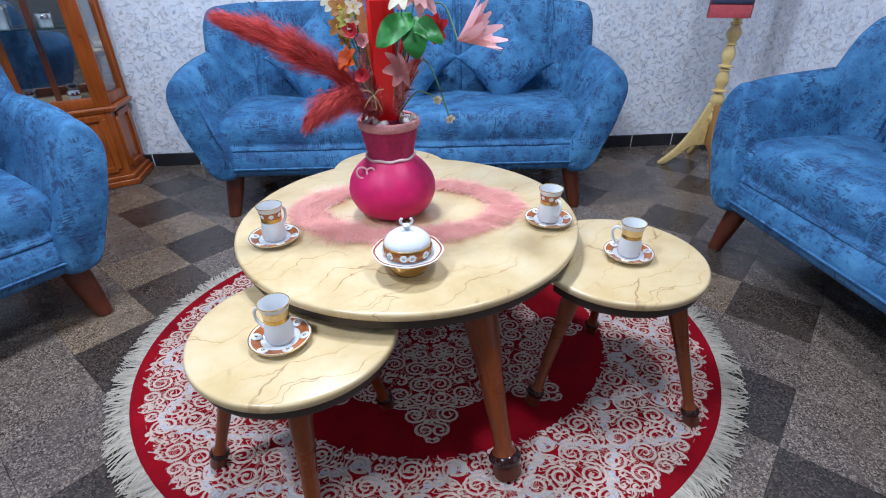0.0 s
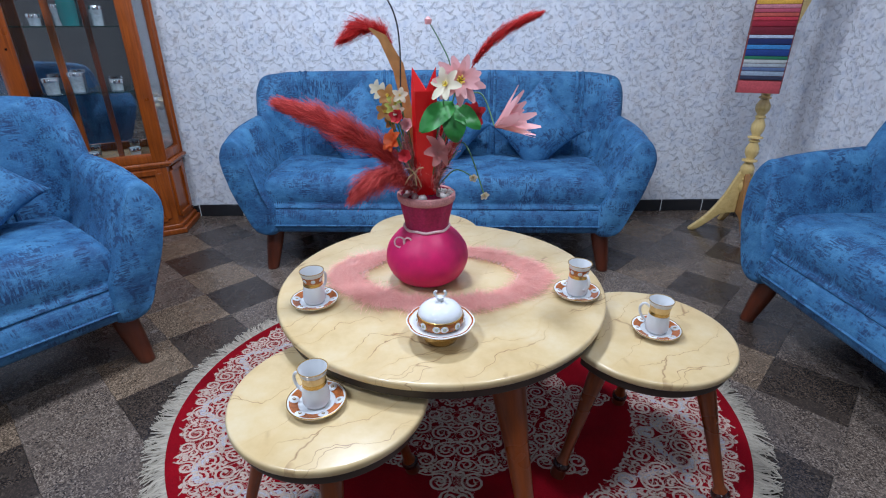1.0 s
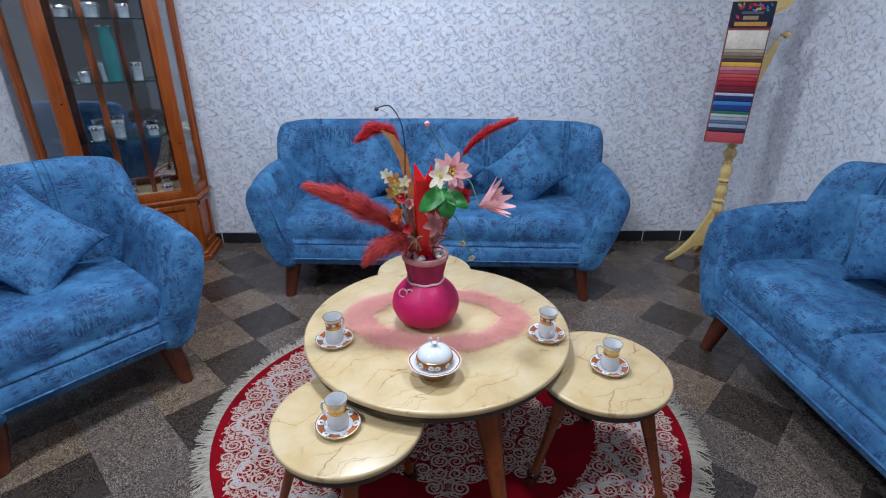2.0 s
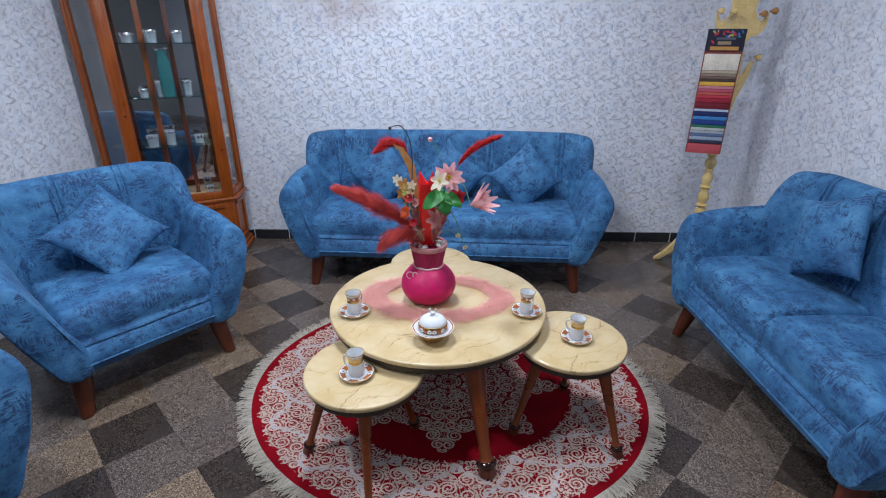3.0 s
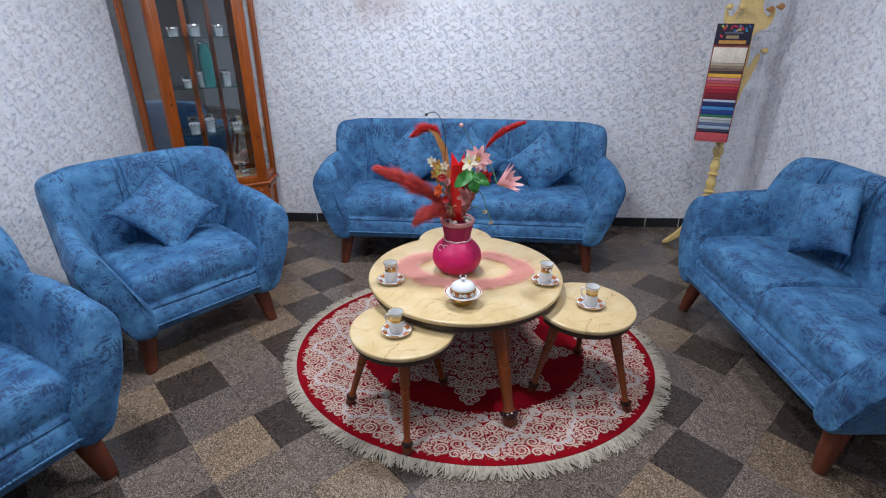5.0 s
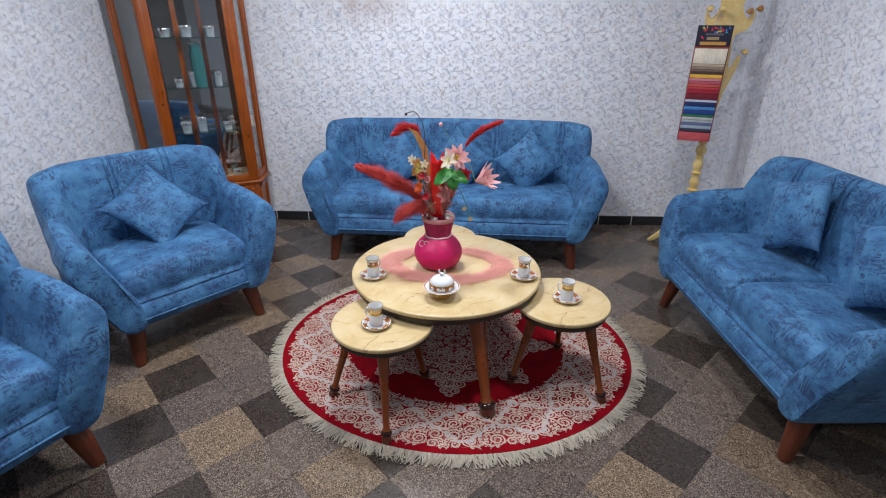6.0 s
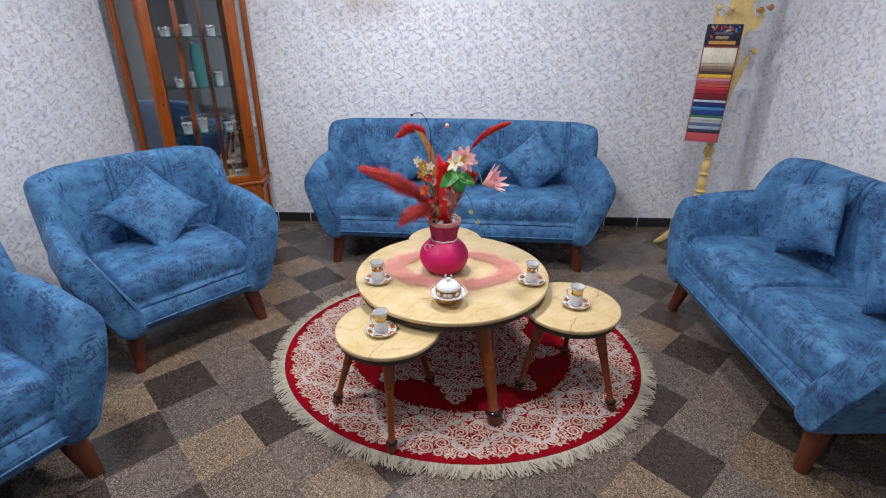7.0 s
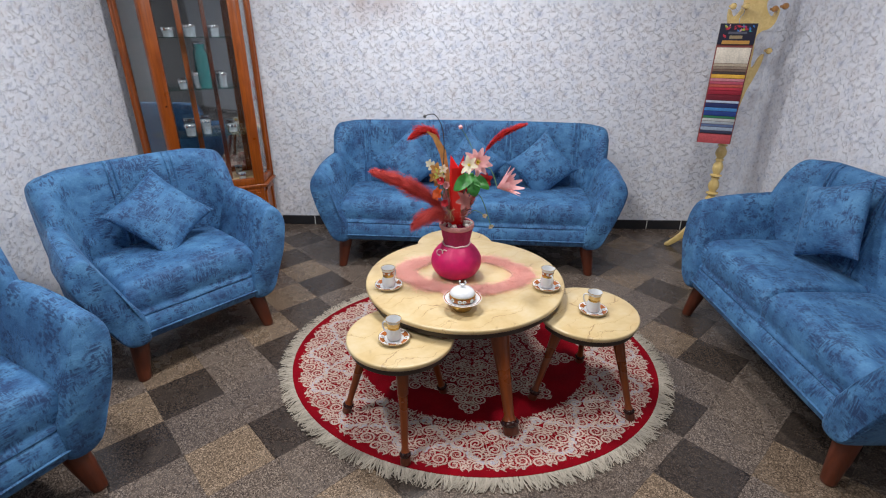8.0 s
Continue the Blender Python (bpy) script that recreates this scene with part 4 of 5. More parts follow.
    hook = [(w / 2, 0.0, h - 0.004), (w / 2 - 0.004, 0.0, h + 0.03), (w / 2 + 0.012, 0.008, h + 0.055), (w / 2 + 0.012, 0.03, h + 0.075), (w / 2 + 0.008, 0.09, h + 0.085)]
    part("wire_hook", tube(spline(hook, 24), 0.002, 6), STEEL, e, "thin steel hook")


swatch_card()


# ---- tea things ----
def saucer(m, r=0.058):
    e = thing("saucer", m, "white porcelain saucer with rust and gold ornamental rim", "saucer", "saucers")
    part("dish", lathe([(r * 0.5, 0.0), (r * 0.55, 0.003), (r * 0.98, 0.012), (r, 0.0145), (r * 0.97, 0.015), (r * 0.62, 0.0075), (r * 0.55, 0.0055), (0.004, 0.0055)], 48), PORCELAIN, e)
    for lo, hi in ((0.63, 0.915),):
        z0, z1 = 0.0073 + (lo - 0.62) * 0.021, 0.0073 + (hi - 0.62) * 0.021
        part("ornament_ring", band([(r * lo, z0 + 0.0004), (r * hi, z1 + 0.0004), (r * hi, z1 + 0.0009), (r * lo, z0 + 0.0009)], 48), RUST, e, "rust ornament ring")
    for i in range(6):
        a = 2 * math.pi * i / 6
        for q, rr, mat, name in ((0.0, 0.0106, PORCELAIN, "medallion"), (0.0009, 0.0036, GOLD, "rosette"), (0.0013, 0.0018, PORCELAIN, "rosette_heart")):
            ob = part(name, lathe([(rr, 0.0), (rr * 0.9, 0.0008), (rr * 0.3, 0.001)], 12), mat, e)
            ob.matrix_basis = Matrix.Translation((r * 0.775 * math.cos(a), r * 0.775 * math.sin(a), 0.0124 + q)) @ Matrix.Rotation(a, 4, "Z") @ Matrix.Rotation(radians(-14), 4, "Y")
    part("gold_rim", band([(r * 0.975, 0.0146), (r * 1.004, 0.0142), (r * 1.006, 0.0155), (r * 0.975, 0.0158)], 48), GOLD, e, "gold line")
    return e


def cup(m, gilt):
    e = thing("teacup", m, "white porcelain cup with a %s band on its saucer" % ("broad gold" if gilt else "rust ornament"), "cup", "teacups")
    h = 0.082
    outer = [(0.0210, 0.0), (0.0250, 0.002), (0.0274, 0.007), (0.0282, 0.015), (0.0274, 0.027), (0.0252, 0.040), (0.0240, 0.0465), (0.0233, 0.0545), (0.0240, 0.062), (0.0262, 0.0705), (0.0305, h)]
    inner = [(0.0291, h), (0.0248, 0.070), (0.0220, 0.056), (0.0224, 0.046), (0.0246, 0.034), (0.0252, 0.02), (0.012, 0.008)]
    part("body", lathe(outer + inner, 40), PORCELAIN, e)
    part("gold_band", band([(0.0238, 0.0465), (0.0244, 0.0465), (0.0238, 0.0545), (0.0231, 0.0545)], 40), GOLD, e, "gold band")
    part("ornament_band", band([(0.0231, 0.0548), (0.0237, 0.0548), (0.0244, 0.062), (0.0267, 0.0705), (0.0258, 0.0705)], 40), PALE_GOLD if gilt else RUST, e, "pale gold band" if gilt else "rust ornament band")
    for i in range(0 if gilt else 7):
        a = 2 * math.pi * i / 7 + 0.4
        ob = part("rosette", lathe([(0.0058, 0.0), (0.005, 0.0007), (0.002, 0.0009)], 12), PORCELAIN, e, "white rosette")
        ob.matrix_basis = Matrix.Translation((0.0245 * math.cos(a), 0.0245 * math.sin(a), 0.0625)) @ Matrix.Rotation(a, 4, "Z") @ Matrix.Rotation(radians(101), 4, "Y")
    part("gold_rim", band([(0.0290, h - 0.0005), (0.0306, h - 0.0005), (0.0306, h + 0.0007), (0.0290, h + 0.0007)], 40), GOLD, e, "gold rim")
    pts = spline([(0.0235, 0, 0.058), (0.036, 0, 0.064), (0.0455, 0, 0.054), (0.044, 0, 0.037), (0.034, 0, 0.024), (0.0252, 0, 0.021)], 22)
    part("handle", tube(pts, 0.0034, 8), PORCELAIN, e)
    return e


for x, y, z, turn in ((-0.567, 0.318, TABLE_Z, 60), (0.112, 0.372, TABLE_Z, -70), (-0.492, 0.012, SIDE_Z, 165), (0.300, 0.290, SIDE_Z, 150)):
    saucer(pose(x, y, z + 0.0003), 0.06)
    cup(pose(x, y, z + 0.0062, 0, 0, turn) @ Matrix.Diagonal((1.0, 1.0, 1.06, 1)), z == SIDE_Z)


def sugar_bowl(m):
    e = thing("sugar_bowl", m, "white porcelain lidded sugar bowl with gold foot and scalloped rim", "sugar bowl")
    def wave(a, z):
        return 0.028 * abs(math.cos(4 * a)) if 0.04 < z < 0.06 else 0.0
    part("foot_bowl", lathe([(0.033, 0.0), (0.037, 0.002), (0.041, 0.012), (0.049, 0.027), (0.053, 0.042), (0.046, 0.042), (0.02, 0.04)], 48), GOLD, e, "gold glazed foot bowl")
    part("plate", lathe([(0.050, 0.0415), (0.062, 0.046), (0.0735, 0.053), (0.0745, 0.0555), (0.072, 0.056), (0.060, 0.0495), (0.046, 0.0465), (0.01, 0.0465)], 96, wave=wave), PORCELAIN, e)
    part("plate_line", band([(0.0685, 0.0545), (0.0718, 0.0562), (0.0715, 0.0569), (0.068, 0.0552)], 96, wave=lambda a, z: 0.028 * abs(math.cos(4 * a))), RUST, e, "dark rim line")
    part("body", lathe([(0.040, 0.0415), (0.046, 0.046), (0.0505, 0.054), (0.0515, 0.064), (0.049, 0.073), (0.046, 0.0755), (0.01, 0.0755)], 48), PORCELAIN, e)
    part("ornament_band", band([(0.0485, 0.0495), (0.0510, 0.0535), (0.0522, 0.0640), (0.0500, 0.0730), (0.0490, 0.0735)], 48), RUST, e, "rust ornament band")
    for i in range(12):
        a = 2 * math.pi * (i + 0.18 * (i % 3)) / 12.0 + 0.2
        for rr, lift, mat, name in ((0.0098, 0.0, GOLD, "rosette_ring"), (0.0088, 0.0006, PORCELAIN, "rosette"), (0.0040, 0.0018, plain("sage_glaze", (0.42, 0.44, 0.30), 0.2), "rosette_heart")):
            ob = part(name, lathe([(rr, 0.0), (rr * 0.87, 0.001), (rr * 0.3, 0.0014)], 14), mat, e)
            ob.matrix_basis = Matrix.Translation(((0.0515 + lift) * math.cos(a), (0.0515 + lift) * math.sin(a), 0.0625)) @ Matrix.Rotation(a, 4, "Z") @ Matrix.Rotation(radians(88), 4, "Y")
    lid = part("lid", lathe([(0.0495, 0.0745), (0.0500, 0.077), (0.0475, 0.0855), (0.040, 0.0955), (0.028, 0.1035), (0.014, 0.1075), (0.006, 0.1085)], 48), PORCELAIN, e)
    part("lid_line", band([(0.0495, 0.0738), (0.0508, 0.0745), (0.0506, 0.0775), (0.049, 0.078)], 48), GOLD, e, "gold line")
    knob = lathe([(0.006, 0.1075), (0.005, 0.112), (0.0085, 0.116), (0.0085, 0.121), (0.004, 0.124)], 18)
    for k in range(2):
        s = -1 if k else 1
        tube(spline([(s * 0.003, 0, 0.121), (s * 0.0095, 0, 0.124), (s * 0.0125, 0, 0.131), (s * 0.009, 0, 0.1375)], 12), 0.003, 7, knob)
    part("knob", knob, PORCELAIN, lid, "crescent-shaped white knob")


sugar_bowl(pose(-0.242, 0.165, TABLE_Z + 0.0003) @ Matrix.Diagonal((1.0, 1.0, 0.9, 1)))


# ---- vase with silk flowers and dried grasses ----
VX, VY = -0.285, 0.462


def vase():
    e = thing("vase", pose(VX, VY, TABLE_Z + 0.0008), "round-bellied magenta vase with plum gathered neck and pink braid rim", "vase")
    def folds(a, z):
        return 0.022 * math.sin(11 * a + 0.6 * math.sin(3 * a)) if z > 0.158 else 0.007 * math.sin(17 * a + 0.8 * math.sin(2 * a)) * max(0.0, z / 0.16 - 0.25)
    belly = [(0.055, 0.0), (0.066, 0.004), (0.092, 0.022), (0.108, 0.050), (0.112, 0.075), (0.105, 0.105), (0.086, 0.132), (0.066, 0.150), (0.0575, 0.160)]
    part("belly", lathe([(p.x, p.z) for p in spline([(r, 0, z) for r, z in belly], 34)], 120, wave=folds), MAGENTA, e, "frosted magenta belly")
    part("neck", lathe([(0.0572, 0.1605), (0.060, 0.178), (0.066, 0.205), (0.0715, 0.236), (0.0725, 0.25), (0.066, 0.25), (0.055, 0.19), (0.02, 0.18)], 88, wave=folds), PLUM, e, "plum gathered net neck")
    part("braid", band([(0.072, 0.232), (0.0755, 0.236), (0.0765, 0.243), (0.0755, 0.251), (0.0715, 0.254), (0.067, 0.251), (0.069, 0.234)], 88, wave=lambda a, z: 0.02 * math.sin(44 * a)), LACE, e, "dusty pink braid rim")
    cord = tube([(0.0605 * math.cos(2 * math.pi * i / 48), 0.0605 * math.sin(2 * math.pi * i / 48), 0.160 + 0.0015 * math.sin(i)) for i in range(49)], 0.0036, 8)
    part("cord", cord, CORD, e, "pale pink twisted cord")
    bow = bmesh.new()
    for cx, cz, r in ((-0.020, -0.018, 0.013), (0.001, -0.017, 0.010)):
        pts = [(-0.048 + cx + r * math.cos(2 * math.pi * i / 20), -0.062 - 0.1 * abs(cz), 0.154 + cz + r * 1.1 * math.sin(2 * math.pi * i / 20)) for i in range(21)]
        tube(pts, 0.0024, 6, bow)
    part("bow", bow, CORD, e, "small cord bow")
    rng = random.Random(11)
    peb = bmesh.new()
    for k in range(46):
        a, r = rng.uniform(0, 6.28), 0.062 * math.sqrt(rng.random())
        s = rng.uniform(0.006, 0.011)
        o = bmesh.new()
        bmesh.ops.create_icosphere(o, subdivisions=1, radius=s)
        bmesh.ops.transform(o, matrix=pose(r * math.cos(a), r * math.sin(a), 0.244 + rng.uniform(0, 0.008), rng.uniform(0, 90), 0, rng.uniform(0, 90)), verts=o.verts)
        merge(peb, o)
    part("pebbles", peb, PEBBLE, e, "white pebbles filling the mouth")


vase()


def W(x, z, dy=0.0):
    """A place in the bouquet: x, z in the world, dy in front (-) or behind the vase's axis."""
    return Vector((0.82 * x - 0.0637, VY + dy, z))


def blades(name, lines, material, parent, label=""):
    """Thin curved blades, each a list of (point, half width)."""
    verts, faces = [], []
    for line, side in lines:
        base = len(verts)
        for p, w in line:
            verts.append(p - side * w)
            verts.append(p + side * w)
        for i in range(len(line) - 1):
            a = base + 2 * i
            faces.append((a, a + 1, a + 3, a + 2))
    mesh = bpy.data.meshes.new(name)
    mesh.from_pydata([tuple(v) for v in verts], [], faces)
    mesh.materials.append(material)
    ob = new(name, mesh)
    ob.parent = parent
    if label:
        ob["label"] = label
    return ob


def plume(path, radius, count, material, label, seed, start=0.3, droop=0.0, length=0.075):
    """Pampas grass: a stem and many fine hairs that lean towards the tip."""
    rng = random.Random(seed)
    e = thing("pampas_plume", pose(0, 0, 0), label, "dried flower", "pampas plumes")
    pts = spline(path, 60)
    part("stem", tube(pts, 0.0022, 6, taper=lambda f: 1 - 0.6 * f), PLUME_DARK, e)
    lines = []
    for k in range(count):
        f = start + (1 - start) * rng.random() ** 0.85
        i = min(int(f * 59), 58)
        p = pts[i].lerp(pts[i + 1], f * 59 - i)
        d = (pts[i + 1] - pts[i]).normalized()
        r = Vector((rng.gauss(0, 1), rng.gauss(0, 1), rng.gauss(0, 1)))
        r = (r - d * r.dot(d)).normalized()
        env = math.sin(math.pi * min(1, (f - start) / (1 - start) * 0.86 + 0.10)) ** 0.7
        lump = 0.75 + 0.5 * noise.noise(Vector((f * 14, seed * 3.1, math.atan2(r.z, r.x) * 0.8)))
        L = length * rng.uniform(0.35, 1.15) * (0.55 + 0.45 * env) * lump
        spread = radius * env * rng.uniform(0.3, 1.45) * lump
        tip = p + d * L * rng.uniform(0.5, 1.0) + r * spread + Vector((0, 0, -droop * rng.uniform(0.4, 1.2)))
        mid = p.lerp(tip, 0.5) + r * spread * 0.3 + Vector((rng.gauss(0, 0.003), rng.gauss(0, 0.003), rng.gauss(0, 0.003)))
        side = d.cross(r).normalized()
        side = (side + 0.6 * r * rng.uniform(-1, 1)).normalized()
        w = rng.uniform(0.0004, 0.0008)
        lines.append((((p, w), (mid, w * 0.9), (tip, 0.0002)), side))
    tagged(blades("hairs", lines, material, e), kind="stuff")
    return e


plume([W(-0.30, 0.71), W(-0.36, 0.80, -0.02), W(-0.45, 0.865, -0.04), W(-0.56, 0.915, -0.05), W(-0.665, 0.95, -0.06)], 0.040, 9000, PLUME, "long dusty red pampas plume leaning out of the vase", 1, 0.18)
plume([W(-0.30, 0.72), W(-0.345, 0.785, -0.05), W(-0.405, 0.79, -0.08), W(-0.475, 0.755, -0.10)], 0.042, 4200, PLUME, "short drooping dusty red pampas plume over the vase rim", 2, 0.1, 0.02, 0.06)
plume([W(-0.29, 0.72), W(-0.32, 0.90, 0.02), W(-0.345, 1.03, 0.02), W(-0.385, 1.10, 0.01), W(-0.44, 1.115, 0.0), W(-0.49, 1.095, -0.01)], 0.024, 2600, PLUME_DARK, "bright red pampas plume curling over at its tip", 3, 0.5, 0.0, 0.06)
plume([W(-0.26, 0.72), W(-0.19, 0.90, 0.03), W(-0.13, 1.03, 0.03), W(-0.055, 1.10, 0.02), W(0.04, 1.14, 0.01)], 0.015, 2400, PLUME_DARK, "slender deep red pampas plume arching outwards", 4, 0.5, 0.0, 0.055)
plume([W(-0.25, 0.72), W(-0.21, 0.80, -0.03), W(-0.18, 0.86, -0.03), W(-0.165, 0.90, -0.03)], 0.016, 500, PLUME, "small dusty red pampas tuft among the flowers", 5, 0.3, 0.0, 0.05)


def candle():
    e = thing("red_candle", pose(0, 0, 0), "tall glossy red twin-pointed paper candle standing in the vase", "candle")
    base, top = W(-0.272, 0.722, -0.01), W(-0.268, 0.985, -0.07)
    for k, half in ((-1, 0.0175), (1, 0.0125)):
        rings = []
        mid = -0.028 + half if k < 0 else 0.0295 - half
        for i in range(9):
            f = i / 8
            c = base.lerp(top, f)
            wide = half * (0.92 + 0.12 * f)
            ring = []
            for x, y in (((-1.0, -0.10), (-0.5, -0.72), (0.98, -0.66), (1.0, 0.05), (0.5, 0.7), (-0.6, 0.65)) if k < 0 else ((-1.0, -0.05), (-0.99, -0.66), (0.4, -0.52), (1.0, 0.05), (0.5, 0.7), (-0.6, 0.65))):
                ring.append(c + Vector((mid + wide * x, 0.021 * y, 0)))
            rings.append(ring)
        tip = top + Vector((mid + k * half * 0.85, -0.004, 0.052))
        rings.append([p.lerp(tip, 0.6) for p in rings[8]])
        rings.append([p.lerp(tip, 0.97) for p in rings[8]])
        part("wrap", grid_loft(rings), CANDLE, e, "", False)
    ties = bmesh.new()
    knot = W(-0.300, 0.790, -0.058)
    for dx, dz in ((-0.022, 0.012), (0.022, 0.014), (-0.024, -0.028), (0.016, -0.034), (0.004, -0.03)):
        tube(spline([knot, knot + Vector((dx * 0.5, -0.006, dz * 0.5 + 0.006)), knot + Vector((dx, -0.004, dz))], 8), 0.0014, 5, ties)
    part("raffia_tie", ties, RAFFIA, e, "raffia bow")


candle()


def petal(bm, centre, out, up, length, width, curl):
    side = out.cross(up).normalized()
    rows = []
    for i in range(6):
        f = i / 5
        w = width * (math.sin(math.pi * (0.08 + 0.86 * f)) ** 0.8) * (1 - 0.15 * f)
        mid = centre + out * length * f * (1 - 0.12 * curl * f) + up * (length * (0.35 * f - curl * f * f))
        rows.append([mid - side * w + up * w * 0.25, mid, mid + side * w + up * w * 0.25])
    vs = [[bm.verts.new(p) for p in row] for row in rows]
    for a, b in zip(vs, vs[1:]):
        for i in range(2):
            bm.faces.new((a[i], a[i + 1], b[i + 1], b[i]))


def blossom(name, at, face, petals, length, width, curl, material, label, stem_from=None, heart=YELLOW, layers=1, seed=0, sag=None, cone=0.0):
    rng = random.Random(seed)
    e = thing(name, pose(0, 0, 0), label, "artificial flower", "silk flowers")
    up = Vector(face).normalized()
    a = up.orthogonal().normalized()
    b = up.cross(a)
    for L in range(layers):
        k = 1 - 0.25 * L
        for i in range(petals):
            t = 2 * math.pi * (i + 0.5 * L) / petals + rng.uniform(-0.12, 0.12)
            bm = bmesh.new()
            out = (a * math.cos(t) + b * math.sin(t))
            lift = 0.25 + 0.5 * L
            petal(bm, at, (out + up * (lift * 0.6 + cone)).normalized(), up, length * k * rng.uniform(0.9, 1.08), width * k, curl * (1 - 0.5 * L))
            part("petal", bm, material, e)
    if heart:
        bm = bmesh.new()
        for i in range(7):
            t = 2 * math.pi * i / 7
            tube([at, at + up * length * 0.3 + (a * math.cos(t) + b * math.sin(t)) * length * 0.14], length * 0.03, 5, bm)
        part("stamens", bm, heart, e)
    if stem_from is not None:
        pts = [stem_from, *(sag or ()), at]
        part("stem", tube(spline(pts, 26), 0.0018, 6), STEM, e)
    return e


blossom("lily", W(-0.172, 1.004, -0.05), (0.35, -1.0, 0.25), 9, 0.064, 0.013, 0.3, PETAL, "large pink silk lily in the bouquet", W(-0.27, 0.72), layers=2, seed=1)
blossom("lily", W(-0.205, 0.998, -0.085), (-0.4, -1.0, 0.5), 6, 0.042, 0.011, 0.25, PETAL_WHITE, "cream silk lily with yellow stamens in the bouquet", W(-0.27, 0.72), seed=2)
blossom("lotus", W(-0.068, 0.905, -0.07), (0.80, -0.28, 0.42), 11, 0.084, 0.0125, 0.02, PETAL, "drooping pale pink silk lotus on a green stem", W(-0.24, 0.72), None, 3, 3, (W(-0.18, 0.93, -0.02), W(-0.11, 0.975, -0.03)), 0.75)
blossom("red_flower", W(-0.135, 0.925, -0.03), (0.3, -1, 0.1), 7, 0.036, 0.012, 0.2, PETAL_RED, "small bright red silk flower in the bouquet", W(-0.25, 0.72), None, 2, 4)
blossom("pink_lily", W(-0.232, 0.845, -0.07), (0.9, -0.7, 0.5), 6, 0.046, 0.014, 0.5, DUSTY, "dusty pink silk lily low in the bouquet", W(-0.26, 0.72), None, 1, 5)
blossom("orange_flower", W(-0.362, 0.868, -0.06), (-0.7, -0.8, 0.5), 6, 0.030, 0.011, 0.35, PETAL_ORANGE, "orange silk flower beside the plume", W(-0.29, 0.72), None, 2, 6)
for k, (x, z, dy) in enumerate(((-0.345, 0.925, -0.06), (-0.322, 0.838, -0.085), (-0.318, 0.905, -0.05))):
    blossom("rosebud", W(x, z, dy), (-0.2, -1, 0.35), 6, 0.016, 0.009, -0.3, PETAL_RED if k < 2 else PETAL, "tiny deep pink silk rosebud in the bouquet", W(-0.29, 0.73), None, 2, 20 + k)
for k, (x, z, dy, mat, L) in enumerate(((-0.408, 0.985, -0.02, PETAL_WHITE, 0.020), (-0.392, 0.975, -0.03, PETAL_WHITE, 0.024), (-0.372, 0.97, -0.04, PETAL_TAN, 0.028), (-0.352, 0.957, -0.045, PETAL_LIME, 0.022), (-0.385, 0.932, -0.03, PETAL_TAN, 0.026), (-0.362, 0.945, -0.05, PETAL_LIME, 0.018), (-0.338, 0.972, -0.05, PETAL_WHITE, 0.020), (-0.372, 0.905, -0.02, PETAL_TAN, 0.020), (-0.345, 0.94, -0.055, PETAL_WHITE, 0.018), (-0.355, 0.925, -0.05, PETAL_LIME, 0.015))):
    blossom("orchid", W(x, z, dy), (-0.3 + 0.1 * k, -1, 0.3), 5, L, L * 0.34, 0.3, mat, "small cream and amber silk orchid in the bouquet", W(-0.295, 0.73), YELLOW, 1, 30 + k)
for k, (x, z, dy, via) in enumerate(((-0.090, 0.735, -0.06, (-0.16, 0.86)), (-0.125, 0.775, -0.04, (-0.18, 0.79)))):
    blossom("daisy", W(x, z, dy), (0.2, -0.8, -0.2), 5, 0.012, 0.006, 0.1, PETAL_WHITE, "tiny white silk blossom on a bending stem", W(-0.24, 0.73), YELLOW, 1, 40 + k, (W(*via, -0.03),))


def leaf(at, way, up, length, width, label):
    e = thing("silk_leaf", pose(0, 0, 0), label, "leaf", "silk leaves")
    bm = bmesh.new()
    way, up = Vector(way).normalized(), Vector(up).normalized()
    side = way.cross(up).normalized()
    rows = []
    for i in range(10):
        f = i / 9
        w = width * math.sin(math.pi * (0.04 + 0.94 * f)) ** 0.65
        mid = at + way * length * f + up * (0.25 * length * f * (1 - f) * 2)
        rows.append([mid + side * w * s + up * (0.18 * w * abs(s) + 0.004 * math.sin(9 * f + 3 * s)) for s in (-1, -0.5, 0, 0.5, 1)])
    vs = [[bm.verts.new(p) for p in row] for row in rows]
    for a, b in zip(vs, vs[1:]):
        for i in range(4):
            bm.faces.new((a[i], a[i + 1], b[i + 1], b[i]))
    part("blade", bm, LEAF, e)
    part("stalk", tube(spline([W(-0.265, 0.73, -0.01), at.lerp(W(-0.265, 0.73), 0.4) + Vector((0.01, 0, 0.02)), at], 16), 0.002, 6), STEM, e)


LEAF_LABEL = "broad glossy green silk leaf under the lilies"
leaf(W(-0.185, 0.955, -0.06), (-0.75, -0.45, -0.55), (0.1, -0.8, 0.6), 0.105, 0.027, LEAF_LABEL)
leaf(W(-0.20, 0.95, -0.065), (0.25, -0.35, -0.95), (0.2, -0.9, 0.2), 0.085, 0.028, LEAF_LABEL)
leaf(W(-0.20, 0.945, -0.055), (0.9, -0.3, -0.5), (-0.1, -0.7, 0.6), 0.09, 0.023, LEAF_LABEL)
leaf(W(-0.23, 0.96, -0.05), (-0.2, -0.5, -0.9), (0.0, -0.9, 0.4), 0.055, 0.022, LEAF_LABEL)


